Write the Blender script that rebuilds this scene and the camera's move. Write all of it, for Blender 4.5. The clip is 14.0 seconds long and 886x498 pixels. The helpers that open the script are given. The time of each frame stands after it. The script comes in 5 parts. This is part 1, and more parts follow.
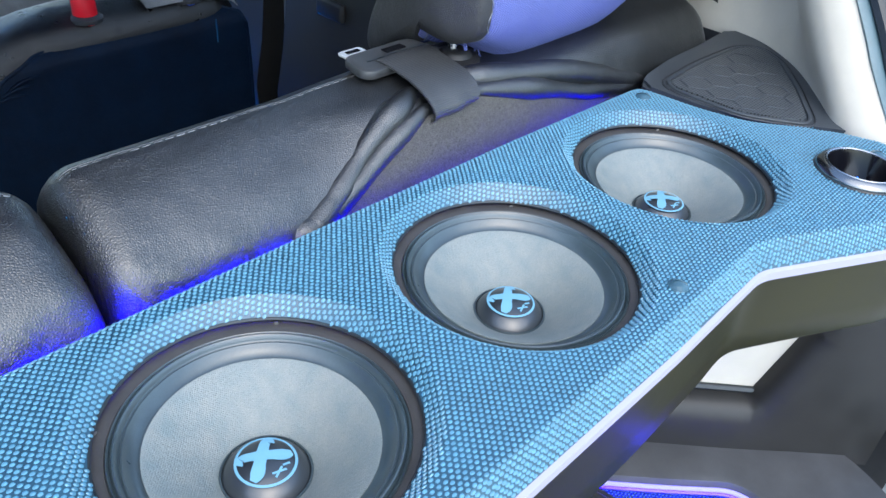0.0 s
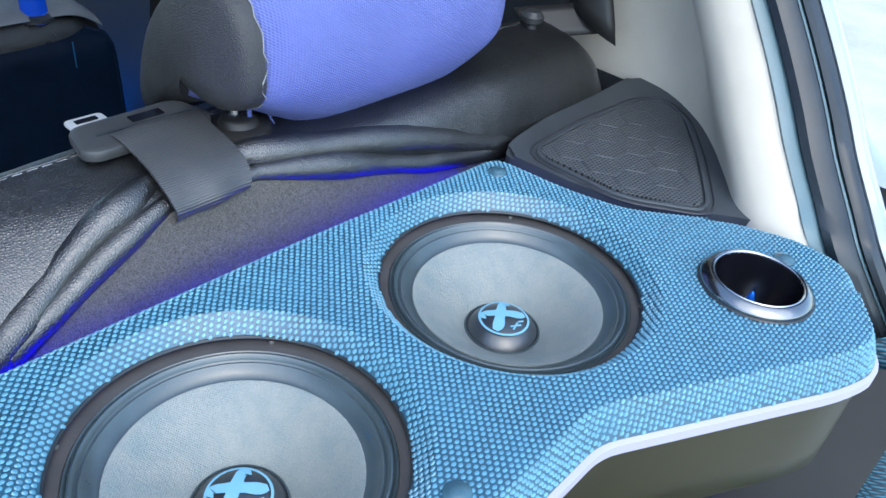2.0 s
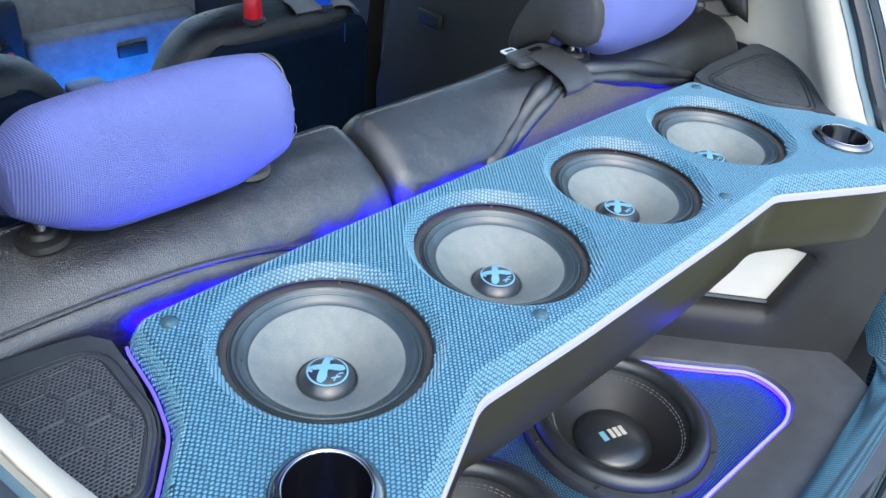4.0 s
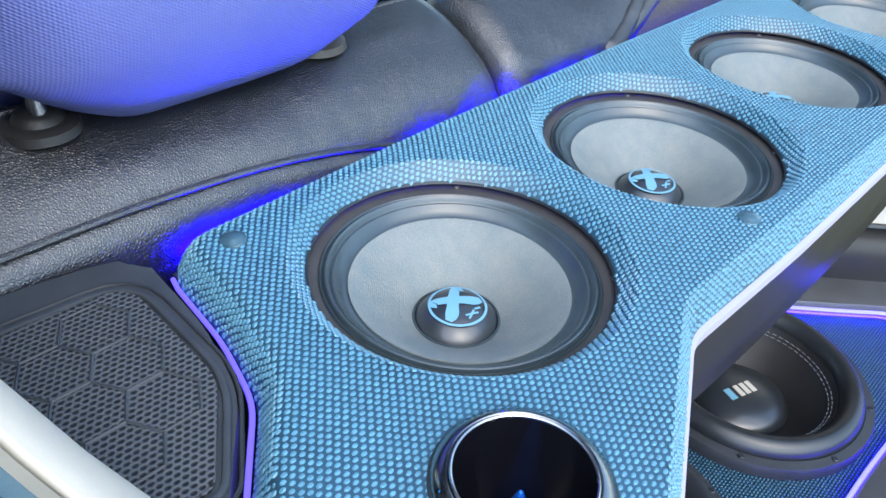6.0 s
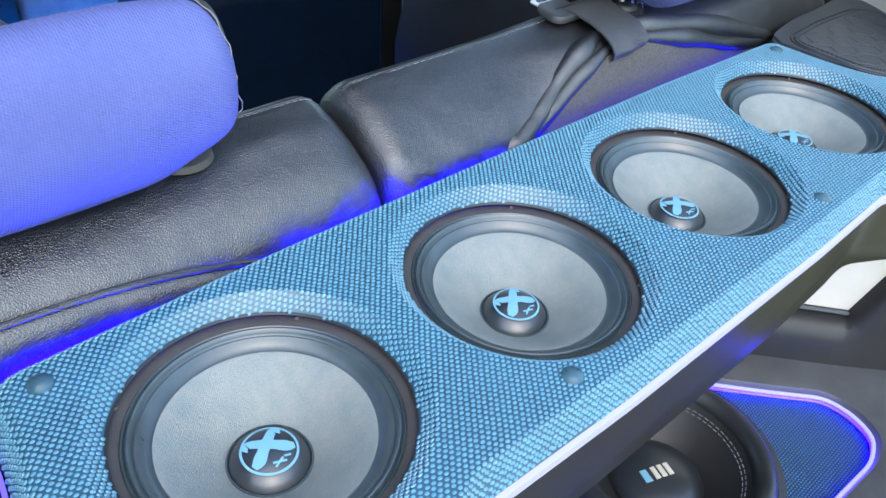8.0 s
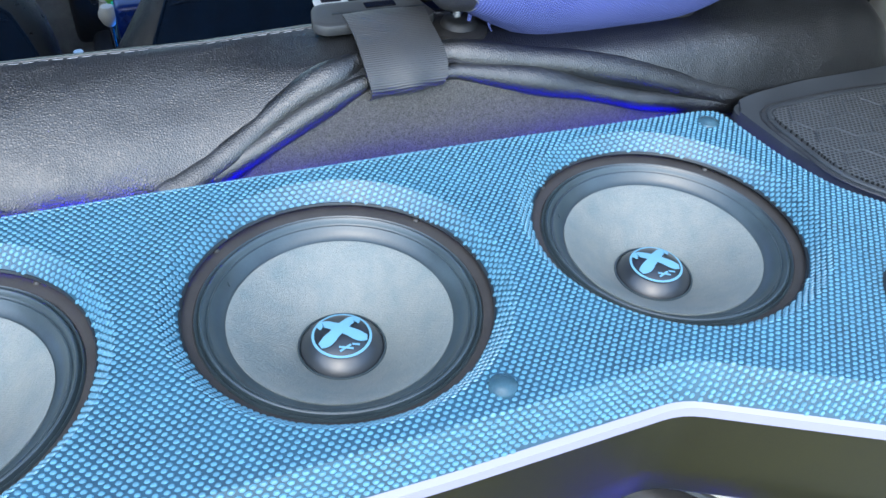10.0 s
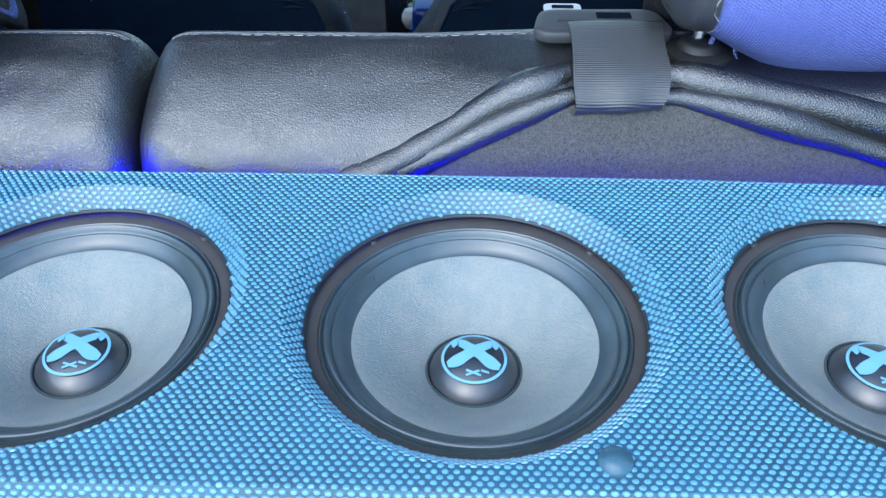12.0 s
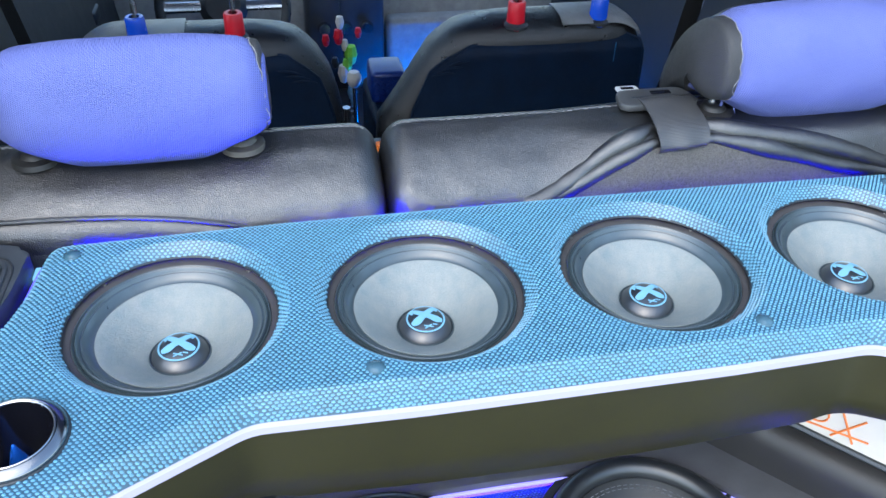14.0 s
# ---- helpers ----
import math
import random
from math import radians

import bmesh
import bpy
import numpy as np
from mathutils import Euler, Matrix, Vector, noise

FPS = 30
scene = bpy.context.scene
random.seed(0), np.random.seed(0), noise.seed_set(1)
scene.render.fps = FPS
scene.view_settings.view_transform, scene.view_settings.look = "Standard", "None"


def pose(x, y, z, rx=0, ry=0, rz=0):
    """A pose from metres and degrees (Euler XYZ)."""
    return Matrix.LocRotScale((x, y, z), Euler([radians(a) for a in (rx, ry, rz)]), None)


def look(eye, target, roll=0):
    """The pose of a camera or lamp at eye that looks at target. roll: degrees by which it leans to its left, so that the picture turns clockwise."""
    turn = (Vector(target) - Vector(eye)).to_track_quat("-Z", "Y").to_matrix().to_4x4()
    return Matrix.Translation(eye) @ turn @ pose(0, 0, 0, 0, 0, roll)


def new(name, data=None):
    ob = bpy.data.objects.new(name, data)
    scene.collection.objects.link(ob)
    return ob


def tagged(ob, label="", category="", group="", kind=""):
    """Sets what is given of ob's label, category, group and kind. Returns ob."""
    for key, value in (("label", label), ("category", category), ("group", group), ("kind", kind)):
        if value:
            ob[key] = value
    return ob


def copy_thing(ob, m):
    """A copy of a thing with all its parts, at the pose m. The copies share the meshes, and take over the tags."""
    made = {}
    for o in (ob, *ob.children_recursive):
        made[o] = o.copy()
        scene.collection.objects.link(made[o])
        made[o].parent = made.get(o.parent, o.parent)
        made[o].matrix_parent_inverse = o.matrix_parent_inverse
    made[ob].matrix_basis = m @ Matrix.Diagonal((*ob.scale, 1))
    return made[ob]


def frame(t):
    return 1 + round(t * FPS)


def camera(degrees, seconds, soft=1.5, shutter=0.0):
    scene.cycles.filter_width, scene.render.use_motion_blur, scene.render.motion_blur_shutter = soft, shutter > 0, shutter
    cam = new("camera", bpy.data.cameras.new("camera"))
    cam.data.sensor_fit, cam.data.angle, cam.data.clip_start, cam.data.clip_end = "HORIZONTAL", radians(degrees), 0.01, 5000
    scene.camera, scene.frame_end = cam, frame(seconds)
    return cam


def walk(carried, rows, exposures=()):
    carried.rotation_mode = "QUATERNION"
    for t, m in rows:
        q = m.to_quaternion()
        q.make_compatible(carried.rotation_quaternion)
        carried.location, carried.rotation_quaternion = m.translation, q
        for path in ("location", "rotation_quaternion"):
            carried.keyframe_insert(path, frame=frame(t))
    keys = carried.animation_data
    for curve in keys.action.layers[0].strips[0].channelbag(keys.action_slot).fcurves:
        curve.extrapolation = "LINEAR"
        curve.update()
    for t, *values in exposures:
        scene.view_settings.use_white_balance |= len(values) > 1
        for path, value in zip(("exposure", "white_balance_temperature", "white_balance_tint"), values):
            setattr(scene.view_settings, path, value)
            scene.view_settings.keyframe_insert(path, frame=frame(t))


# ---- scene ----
cam = camera(57.92, 14.0)
PATH = [
    (0, (-0.2940, -0.2716, 1.3486), (0.0166, -0.0094, 1.0574), 5.94),
    (0.5, (-0.0462, -0.2400, 1.2912), (1.2020, 0.8085, 0.1250), 5.9),
    (1, (0.1213, -0.2228, 1.2346), (0.4317, 0.0377, 0.9416), 7.43),
    (1.5, (0.1366, -0.2115, 1.2369), (0.4493, 0.0463, 0.9440), 7.72),
    (2, (-0.0393, -0.2453, 1.3329), (0.2789, 0.0101, 1.0440), 7.48),
    (2.5, (-0.3370, -0.3037, 1.4446), (-0.0145, -0.0497, 1.1591), 7.77),
    (3, (-0.5602, -0.3100, 1.4741), (-0.2385, -0.0551, 1.1886), 7.94),
    (3.5, (-0.6585, -0.3620, 1.4690), (-0.3440, -0.0985, 1.1820), 7.50),
    (3.7, (-0.6817, -0.4076, 1.4740), (-0.3700, -0.1410, 1.1865), 7.50),
    (5.8, (-0.6624, -0.2894, 1.3187), (-0.3632, -0.0264, 1.0166), 5.90),
    (6, (-0.6480, -0.2393, 1.2891), (-0.3445, 0.0196, 0.9877), 5.44),
    (6.5, (-0.6511, -0.2076, 1.3182), (-0.3388, 0.0370, 1.0139), 5.74),
    (7, (-0.6503, -0.2033, 1.3463), (-0.3354, 0.0355, 1.0400), 6.27),
    (7.5, (-0.5892, -0.2230, 1.3559), (-0.2834, 0.0233, 1.0464), 6.92),
    (8, (-0.5106, -0.2847, 1.3880), (-0.2266, -0.0164, 1.0759), 6.89),
    (8.5, (-0.4256, -0.3739, 1.4039), (-0.1718, -0.0808, 1.0882), 6.65),
    (9, (-0.3209, -0.4243, 1.4231), (-0.0975, -0.1137, 1.1012), 6.50),
    (9.2, (-0.2423, -0.4120, 1.4078), (-0.0316, -0.0930, 1.0855), 6.10),
    (11.3, (0.2190, -0.2730, 1.2700), (0.3470, 1.2260, -0.0480), 1.90),
    (11.5, (0.1962, -0.2900, 1.2690), (0.2480, 1.2530, 0.0100), 1.40),
    (12, (0.1087, -0.3157, 1.2986), (0.0961, 0.0692, 0.9797), -0.30),
    (12.5, (-0.0745, -0.3589, 1.3468), (-0.0659, 0.0252, 1.0268), 0.12),
    (13, (-0.2137, -0.3869, 1.4235), (-0.1734, -0.0043, 1.1042), 0.97),
    (13.5, (-0.2442, -0.4584, 1.4943), (-0.1726, -0.0831, 1.1718), 2.17),
    (14, (-0.2306, -0.5712, 1.4800), (-0.1425, -0.1816, 1.1793), 2.28),
]
# stops, kelvin and tint: the picture turns bluer where the blue fabric fills it
TONE = [(0.0, 2.35, 6300, 5), (0.5, 2.36, 6300, 5), (1.5, 2.28, 5850, 2), (2.5, 2.36, 6400, 5), (3.7, 2.40, 6500, 5), (6.5, 2.34, 6350, 5), (9.2, 2.40, 6400, 5), (11.3, 2.38, 5500, 1), (12.0, 2.40, 5650, 2), (12.8, 2.37, 6000, 4), (13.5, 2.42, 6250, 5), (14.0, 2.52, 6250, 5)]
walk(cam, [(t, look(eye, target, roll)) for t, eye, target, roll in PATH], exposures=TONE)

# ---- world, sun, exposure ----
world = bpy.data.worlds.new("world")
scene.world = world
world.use_nodes = True
wn = world.node_tree
sky = wn.nodes.new("ShaderNodeTexSky")
sky.sky_type = "NISHITA"
sky.sun_disc = False
sky.sun_elevation, sky.sun_rotation = radians(52), radians(209)
sky.dust_density, sky.ozone_density = 1.2, 1.0
wn.links.new(sky.outputs[0], wn.nodes["Background"].inputs[0])
wn.nodes["Background"].inputs[1].default_value = 0.112
sun = new("sun", bpy.data.lights.new("sun", "SUN"))
sun.data.energy, sun.data.angle, sun.data.color = 0.36, radians(85), (0.97, 0.945, 0.885)
sun.matrix_world = look((-0.55, -1.0, 2.45), (0, 0, 1))
tagged(sun, "hazy warm daylight from behind the open boot", "sun", kind="structure")


# ---- materials ----
class Mat:
    """A small node builder round one Principled shader."""

    def __init__(self, name, rough=0.5, metal=0.0, spec=0.5, sheen=0.0, coat=0.0):
        self.m = bpy.data.materials.new(name)
        self.m.use_nodes = True
        self.t = self.m.node_tree
        self.b = self.t.nodes["Principled BSDF"]
        self.b.inputs["Roughness"].default_value = rough
        self.b.inputs["Metallic"].default_value = metal
        self.b.inputs["Specular IOR Level"].default_value = spec
        self.b.inputs["Sheen Weight"].default_value = sheen
        self.b.inputs["Coat Weight"].default_value = coat
        self.co = self.t.nodes.new("ShaderNodeTexCoord").outputs["Object"]
        self.height = None

    def node(self, kind, **sockets):
        n = self.t.nodes.new("ShaderNode" + kind)
        for k, v in sockets.items():
            s = n.inputs[k.replace("_", " ")]
            if isinstance(v, bpy.types.NodeSocket):
                self.t.links.new(v, s)
            else:
                s.default_value = v
        return n

    def math(self, op, a, b=0.0):
        n = self.t.nodes.new("ShaderNodeMath")
        n.operation = op
        for s, v in zip(n.inputs, (a, b)):
            if isinstance(v, bpy.types.NodeSocket):
                self.t.links.new(v, s)
            else:
                s.default_value = v
        return n.outputs[0]

    def noise(self, scale, detail=4.0, rough=0.6, co=None):
        return self.node("TexNoise", Vector=co or self.co, Scale=scale, Detail=detail, Roughness=rough).outputs["Fac"]

    def voronoi(self, scale, feature="DISTANCE_TO_EDGE"):
        n = self.node("TexVoronoi", Vector=self.co, Scale=scale)
        n.feature = feature
        return n.outputs["Distance"]

    def ramp(self, fac, stops):
        n = self.node("ValToRGB", Fac=fac)
        e = n.color_ramp.elements
        while len(e) < len(stops):
            e.new(0.5)
        for el, (p, c) in zip(e, stops):
            el.position, el.color = p, (*c, 1)
        return n.outputs["Color"]

    def mix(self, fac, a, b, kind="MIX"):
        n = self.t.nodes.new("ShaderNodeMix")
        n.data_type, n.blend_type = "RGBA", kind
        for s, v in ((n.inputs[0], fac), (n.inputs[6], a), (n.inputs[7], b)):
            if isinstance(v, bpy.types.NodeSocket):
                self.t.links.new(v, s)
            elif isinstance(v, tuple):
                s.default_value = (*v, 1)
            else:
                s.default_value = v
        return n.outputs[2]

    def colour(self, c):
        if isinstance(c, tuple):
            self.b.inputs["Base Color"].default_value = (*c, 1)
        else:
            self.t.links.new(c, self.b.inputs["Base Color"])
        return self

    def rough(self, fac, lo, hi):
        r = self.node("MapRange", Value=fac, To_Min=lo, To_Max=hi)
        self.t.links.new(r.outputs[0], self.b.inputs["Roughness"])
        return self

    def bump(self, h, strength=0.3, dist=0.001):
        n = self.node("Bump", Height=h, Strength=strength, Distance=dist)
        if self.height is not None:
            self.t.links.new(self.height, n.inputs["Normal"])
        self.height = n.outputs[0]
        self.t.links.new(self.height, self.b.inputs["Normal"])
        return self

    def glow(self, c, strength):
        self.b.inputs["Emission Color"].default_value = (*c, 1)
        self.b.inputs["Emission Strength"].default_value = strength
        return self


def plain(name, c, rough=0.5, metal=0.0, spec=0.5, vary=0.25, scale=30.0, grain=900.0, bump=0.15, coat=0.0):
    """A colour with broad and fine variation and a fine grain."""
    k = Mat(name, rough, metal, spec, coat=coat)
    lo, hi = tuple(v * (1 - vary) for v in c), tuple(min(1.0, v * (1 + vary)) for v in c)
    broad, fine = k.noise(scale), k.noise(grain, 2)
    k.colour(k.mix(0.3, k.ramp(broad, [(0.3, lo), (0.7, hi)]), k.ramp(fine, [(0.3, lo), (0.7, hi)])))
    k.rough(broad, max(0.03, rough - 0.08), min(1.0, rough + 0.1))
    return k.bump(fine, bump, 0.0004).m


def leather(name, c, rough=0.38, pebble=500.0, spec=0.5, coat=0.0, grain=0.50):
    k = Mat(name, rough, spec=spec, coat=coat)
    k.b.inputs["Coat Roughness"].default_value, k.b.inputs["Coat IOR"].default_value = rough, 1.7
    broad = k.noise(14, 5)
    k.colour(k.ramp(broad, [(0.3, tuple(v * 0.7 for v in c)), (0.7, tuple(v * 1.25 for v in c))]))
    k.rough(k.noise(40, 3), rough - 0.07, rough + 0.12)
    k.bump(k.noise(22, 3), 0.35, 0.006)
    cells = k.node("MapRange", Value=k.voronoi(pebble), From_Max=0.35)
    return k.bump(cells.outputs[0], grain, 0.0006).m


def weave_pattern(k, px, py):
    """A staggered lattice of oval nubs over the object's x and y: 1 on a nub's crown, 0 between the nubs."""
    sep = k.node("SeparateXYZ", Vector=k.co)
    row = k.math("DIVIDE", sep.outputs[1], py)
    odd = k.math("MULTIPLY", k.math("MODULO", k.math("FLOOR", k.math("ADD", row, 1000.0)), 2.0), 0.5)
    u = k.math("SUBTRACT", k.math("FRACT", k.math("ADD", k.math("ADD", k.math("DIVIDE", sep.outputs[0], px), 1000.0), odd)), 0.5)
    v = k.math("SUBTRACT", k.math("FRACT", k.math("ADD", row, 1000.0)), 0.5)
    d = k.math("ADD", k.math("POWER", k.math("ABSOLUTE", k.math("MULTIPLY", u, 2.2)), 2.0), k.math("POWER", k.math("ABSOLUTE", k.math("MULTIPLY", v, 2.2)), 2.0))
    return k.math("MAXIMUM", k.math("SUBTRACT", 1.0, d), 0.0)


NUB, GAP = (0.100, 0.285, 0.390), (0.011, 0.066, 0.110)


def woven(name):
    """The same fabric where it stays far off: pattern, relief and boot shade in the material."""
    k = Mat(name, 0.35)
    w = weave_pattern(k, 0.0050, 0.0036)
    # nubs at about half their shelf colour, shade of the boot included
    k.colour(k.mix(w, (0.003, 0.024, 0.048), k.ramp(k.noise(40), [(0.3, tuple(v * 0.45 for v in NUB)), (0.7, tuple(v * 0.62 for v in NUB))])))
    return k.bump(w, 0.8, 0.0015).m


def nub_material(name, c, mild):
    k = Mat(name, 0.44)
    k.b.inputs["IOR"].default_value = 2.0
    geo = k.t.nodes.new("ShaderNodeNewGeometry")
    one = k.ramp(geo.outputs["Random Per Island"], [(0.0, tuple(v * 0.72 for v in c)), (1.0, tuple(v * 1.2 for v in c))])
    k.colour(k.mix(0.35, one, k.ramp(k.noise(9, 3), mild)))
    return k.bump(k.noise(2500, 2), 0.25, 0.0003).m


def lamp_material(name, c, strength):
    k = Mat(name, 0.4)
    return k.colour((0.16, 0.16, 0.20)).glow(c, strength).m


def cone_material():
    k = Mat("paper_cone", 0.46, spec=0.7)
    fine, cloth = k.noise(1400, 3), k.noise(70, 5)
    k.colour(k.mix(0.5, k.ramp(fine, [(0.22, (0.11, 0.132, 0.125)), (0.78, (0.34, 0.36, 0.335))]), k.ramp(cloth, [(0.3, (0.145, 0.195, 0.195)), (0.7, (0.285, 0.28, 0.245))])))
    sep = k.node("SeparateXYZ", Vector=k.co)
    weave = k.math("MULTIPLY", k.math("SINE", k.math("MULTIPLY", sep.outputs[0], 3600.0)), k.math("SINE", k.math("MULTIPLY", sep.outputs[1], 3600.0)))
    k.bump(k.noise(420, 4, 0.7), 0.8, 0.0011)
    k.bump(weave, 0.25, 0.0004)
    return k.m


def carbon_material():
    k = Mat("carbon_wrap", 0.25, coat=0.5)
    sep = k.node("SeparateXYZ", Vector=k.co)
    diag = k.math("FRACT", k.math("MULTIPLY", k.math("ADD", sep.outputs[1], sep.outputs[2]), 70.0))
    k.colour(k.ramp(diag, [(0.3, (0.08, 0.09, 0.1)), (0.6, (0.3, 0.33, 0.36))]))
    return k.bump(diag, 0.2, 0.001).m


def mesh_material():
    """Moulded speaker mesh: rows of small dark holes."""
    k = Mat("grille_mesh", 0.5)
    w = weave_pattern(k, 0.0042, 0.0032)
    k.colour(k.ramp(w, [(0.15, (0.088, 0.095, 0.10)), (0.6, (0.008, 0.009, 0.010))]))
    return k.bump(k.math("SUBTRACT", 1.0, w), 0.6, 0.001).m


FABRIC_SHADED = woven("woven_fabric_shaded")
FABRIC_BASE = plain("fabric_backing", GAP, 0.45, vary=0.4)
FABRIC_BASE.node_tree.nodes["Principled BSDF"].inputs["IOR"].default_value = 1.85
NUBS = nub_material("fabric_nubs", NUB, [(0.3, (0.082, 0.245, 0.345)), (0.7, (0.112, 0.295, 0.40))])
LEATHER = leather("black_leather", (0.007, 0.0075, 0.008), 0.33, spec=1.0, coat=0.42)
LEATHER_MATT = leather("worn_matt_leather", (0.030, 0.030, 0.031), 0.5, spec=0.5)
LEATHER_DARK = leather("front_seat_leather", (0.008, 0.0085, 0.0095), 0.28, spec=0.6)
LEATHER_PANEL = leather("front_seat_back_leather", (0.0015, 0.008, 0.022), 0.45, spec=0.12)
FLOOR_CARPET = plain("floor_carpet", (0.03, 0.03, 0.03), 0.95, vary=0.4)
def carpet_material():
    """Short pile: speckled fibres in two sizes."""
    k = Mat("seat_back_carpet", 0.95, spec=0.2)
    fine, tuft = k.noise(1100, 4, 0.8), k.noise(330, 3, 0.7)
    k.colour(k.mix(0.45, k.ramp(fine, [(0.38, (0.022, 0.021, 0.021)), (0.62, (0.21, 0.20, 0.19))]), k.ramp(tuft, [(0.35, (0.055, 0.052, 0.05)), (0.65, (0.12, 0.115, 0.11))])))
    k.bump(tuft, 0.8, 0.002)
    return k.bump(fine, 1.0, 0.0012).m


CARPET = carpet_material()
CONE = cone_material()
RUBBER = plain("surround_rubber", (0.042, 0.060, 0.066), 0.30, vary=0.3, spec=1.0)
BASKET = plain("basket_paint", (0.052, 0.047, 0.043), 0.42)
CAP = plain("dust_cap_paint", (0.022, 0.026, 0.030), 0.33, vary=0.2, spec=1.0, coat=0.4)
EMBLEM = plain("emblem_print", (0.20, 0.43, 0.56), 0.5, vary=0.06)
PLASTIC = plain("black_plastic", (0.03, 0.032, 0.036), 0.45)
GREY_PLASTIC = plain("grey_plastic", (0.045, 0.051, 0.057), 0.42)
DECK = plain("deck_plastic", (0.062, 0.063, 0.067), 0.34, spec=0.9)
SUB_RUBBER = plain("subwoofer_rubber", (0.016, 0.018, 0.020), 0.36, vary=0.3, spec=0.8)
LINING = plain("boot_lining_plastic", (0.017, 0.0165, 0.016), 0.5)
GRILLE = mesh_material()
FASCIA = plain("fascia_lacquer", (0.022, 0.0200, 0.0035), 0.33, vary=0.3, scale=8, spec=0.3)
STEEL = plain("brushed_steel", (0.42, 0.43, 0.45), 0.24, metal=1.0, vary=0.1)
BUCKLE = plain("buckle_plastic", (0.040, 0.042, 0.044), 0.4)
TONGUE = plain("bright_tongue", (0.85, 0.85, 0.86), 0.4, metal=0.7, vary=0.05)
RING = plain("dark_chrome", (0.24, 0.24, 0.245), 0.15, metal=1.0, vary=0.08)
HORN = plain("horn_gloss", (0.004, 0.004, 0.006), 0.12, vary=0.1, bump=0.02, spec=0.3)
PLUG = plain("blue_anodised_plug", (0.02, 0.16, 0.75), 0.25, metal=0.6, vary=0.15)
SCREWCAP = plain("screw_cover_plastic", (0.045, 0.10, 0.13), 0.2, coat=0.5)
DASH = plain("dashboard_plastic", (0.30, 0.30, 0.29), 0.5)
PALE_LEATHER_SHEEN = leather("pale_leather_and_sheen", (0.19, 0.187, 0.18), 0.36, spec=0.7)
BLUE_LACQUER = plain("blue_lacquer", (0.001, 0.02, 0.16), 0.4, vary=0.3, coat=0.1)
LED_WHITE = lamp_material("led_white", (0.62, 0.62, 1.0), 0.13)
LED_BLUE = lamp_material("led_blue", (0.006, 0.0, 1.0), 32.0)
LED_BLUE_SOFT = lamp_material("led_blue_white", (0.24, 0.22, 1.0), 0.36)
LED_FOOT = lamp_material("led_footwell", (0.0, 0.16, 1.0), 30.0)
HALO_GLOW = lamp_material("halo_deep_blue", (0.01, 0.0, 1.0), 5.0)
LED_END = lamp_material("led_blue_dim", (0.006, 0.0, 1.0), 4.5)
LIT_TIP = lamp_material("lit_plastic_tip", (0.20, 0.62, 1.0), 0.16)
LED_EDGE = lamp_material("led_edge", (0.10, 0.07, 1.0), 0.5)
LED_EDGE.node_tree.nodes["Principled BSDF"].inputs["Base Color"].default_value = (0.03, 0.03, 0.12, 1)
TRIM_WHITE = plain("pillar_trim", (0.55, 0.49, 0.40), 0.6, vary=0.06)
SEAL = plain("rubber_seal", (0.02, 0.025, 0.03), 0.35, vary=0.3)
PAINT = plain("body_paint", (0.30, 0.33, 0.35), 0.2, vary=0.05, bump=0.02, coat=0.6)
CARBON = carbon_material()
STEEL_BLUE = plain("blue_grey_paint", (0.09, 0.145, 0.165), 0.3, vary=0.15)
THREAD = plain("stitching_thread", (0.22, 0.225, 0.24), 0.8, vary=0.3, scale=90)
def belt_material():
    """Woven webbing: fine crosswise ribs."""
    k = Mat("belt_webbing", 0.42, spec=0.8, coat=0.4)
    k.b.inputs["Coat Roughness"].default_value, k.b.inputs["Coat IOR"].default_value = 0.38, 1.7
    sep = k.node("SeparateXYZ", Vector=k.co)
    a = k.math("SINE", k.math("MULTIPLY", k.math("ADD", sep.outputs[1], sep.outputs[2]), 2500.0))
    b = k.math("SINE", k.math("MULTIPLY", sep.outputs[0], 2600.0))
    w = k.math("MULTIPLY", a, b)
    k.colour(k.mix(0.25, k.ramp(k.noise(60), [(0.3, (0.022, 0.022, 0.023)), (0.7, (0.040, 0.039, 0.038))]), k.ramp(k.node("MapRange", Value=a, From_Min=-1.0).outputs[0], [(0.2, (0.010, 0.010, 0.011)), (0.8, (0.060, 0.059, 0.058))])))
    return k.bump(k.math("ADD", k.math("MULTIPLY", w, 0.3), a), 0.5, 0.0006).m


BELT = belt_material()
WHITE_BOARD = plain("white_board", (0.62, 0.575, 0.48), 0.5, vary=0.04)
COLLAR_LIT = plain("lit_collar_plastic", (0.065, 0.058, 0.048), 0.45, vary=0.4)
ORANGE = plain("orange_marking", (0.8, 0.2, 0.03), 0.5, vary=0.08)
RED_SLEEVE = plain("red_sleeve", (0.62, 0.008, 0.02), 0.35, vary=0.1)
BLUE_SLEEVE = plain("blue_sleeve", (0.01, 0.08, 0.6), 0.25, vary=0.1)
# blue of the seat label; on the lower dash it holds the footwell glow
BLUE_GLOW_AND_TAG = plain("blue_glow_panel_and_label", (0.01, 0.09, 0.22), 0.35)
GREEN_TAG = plain("green_tag", (0.25, 0.65, 0.05), 0.5)
HEADLINER = plain("headliner", (0.3, 0.29, 0.27), 0.9)
CONCRETE = plain("pale_concrete", (0.48, 0.46, 0.43), 0.9, vary=0.2, scale=2, grain=60)


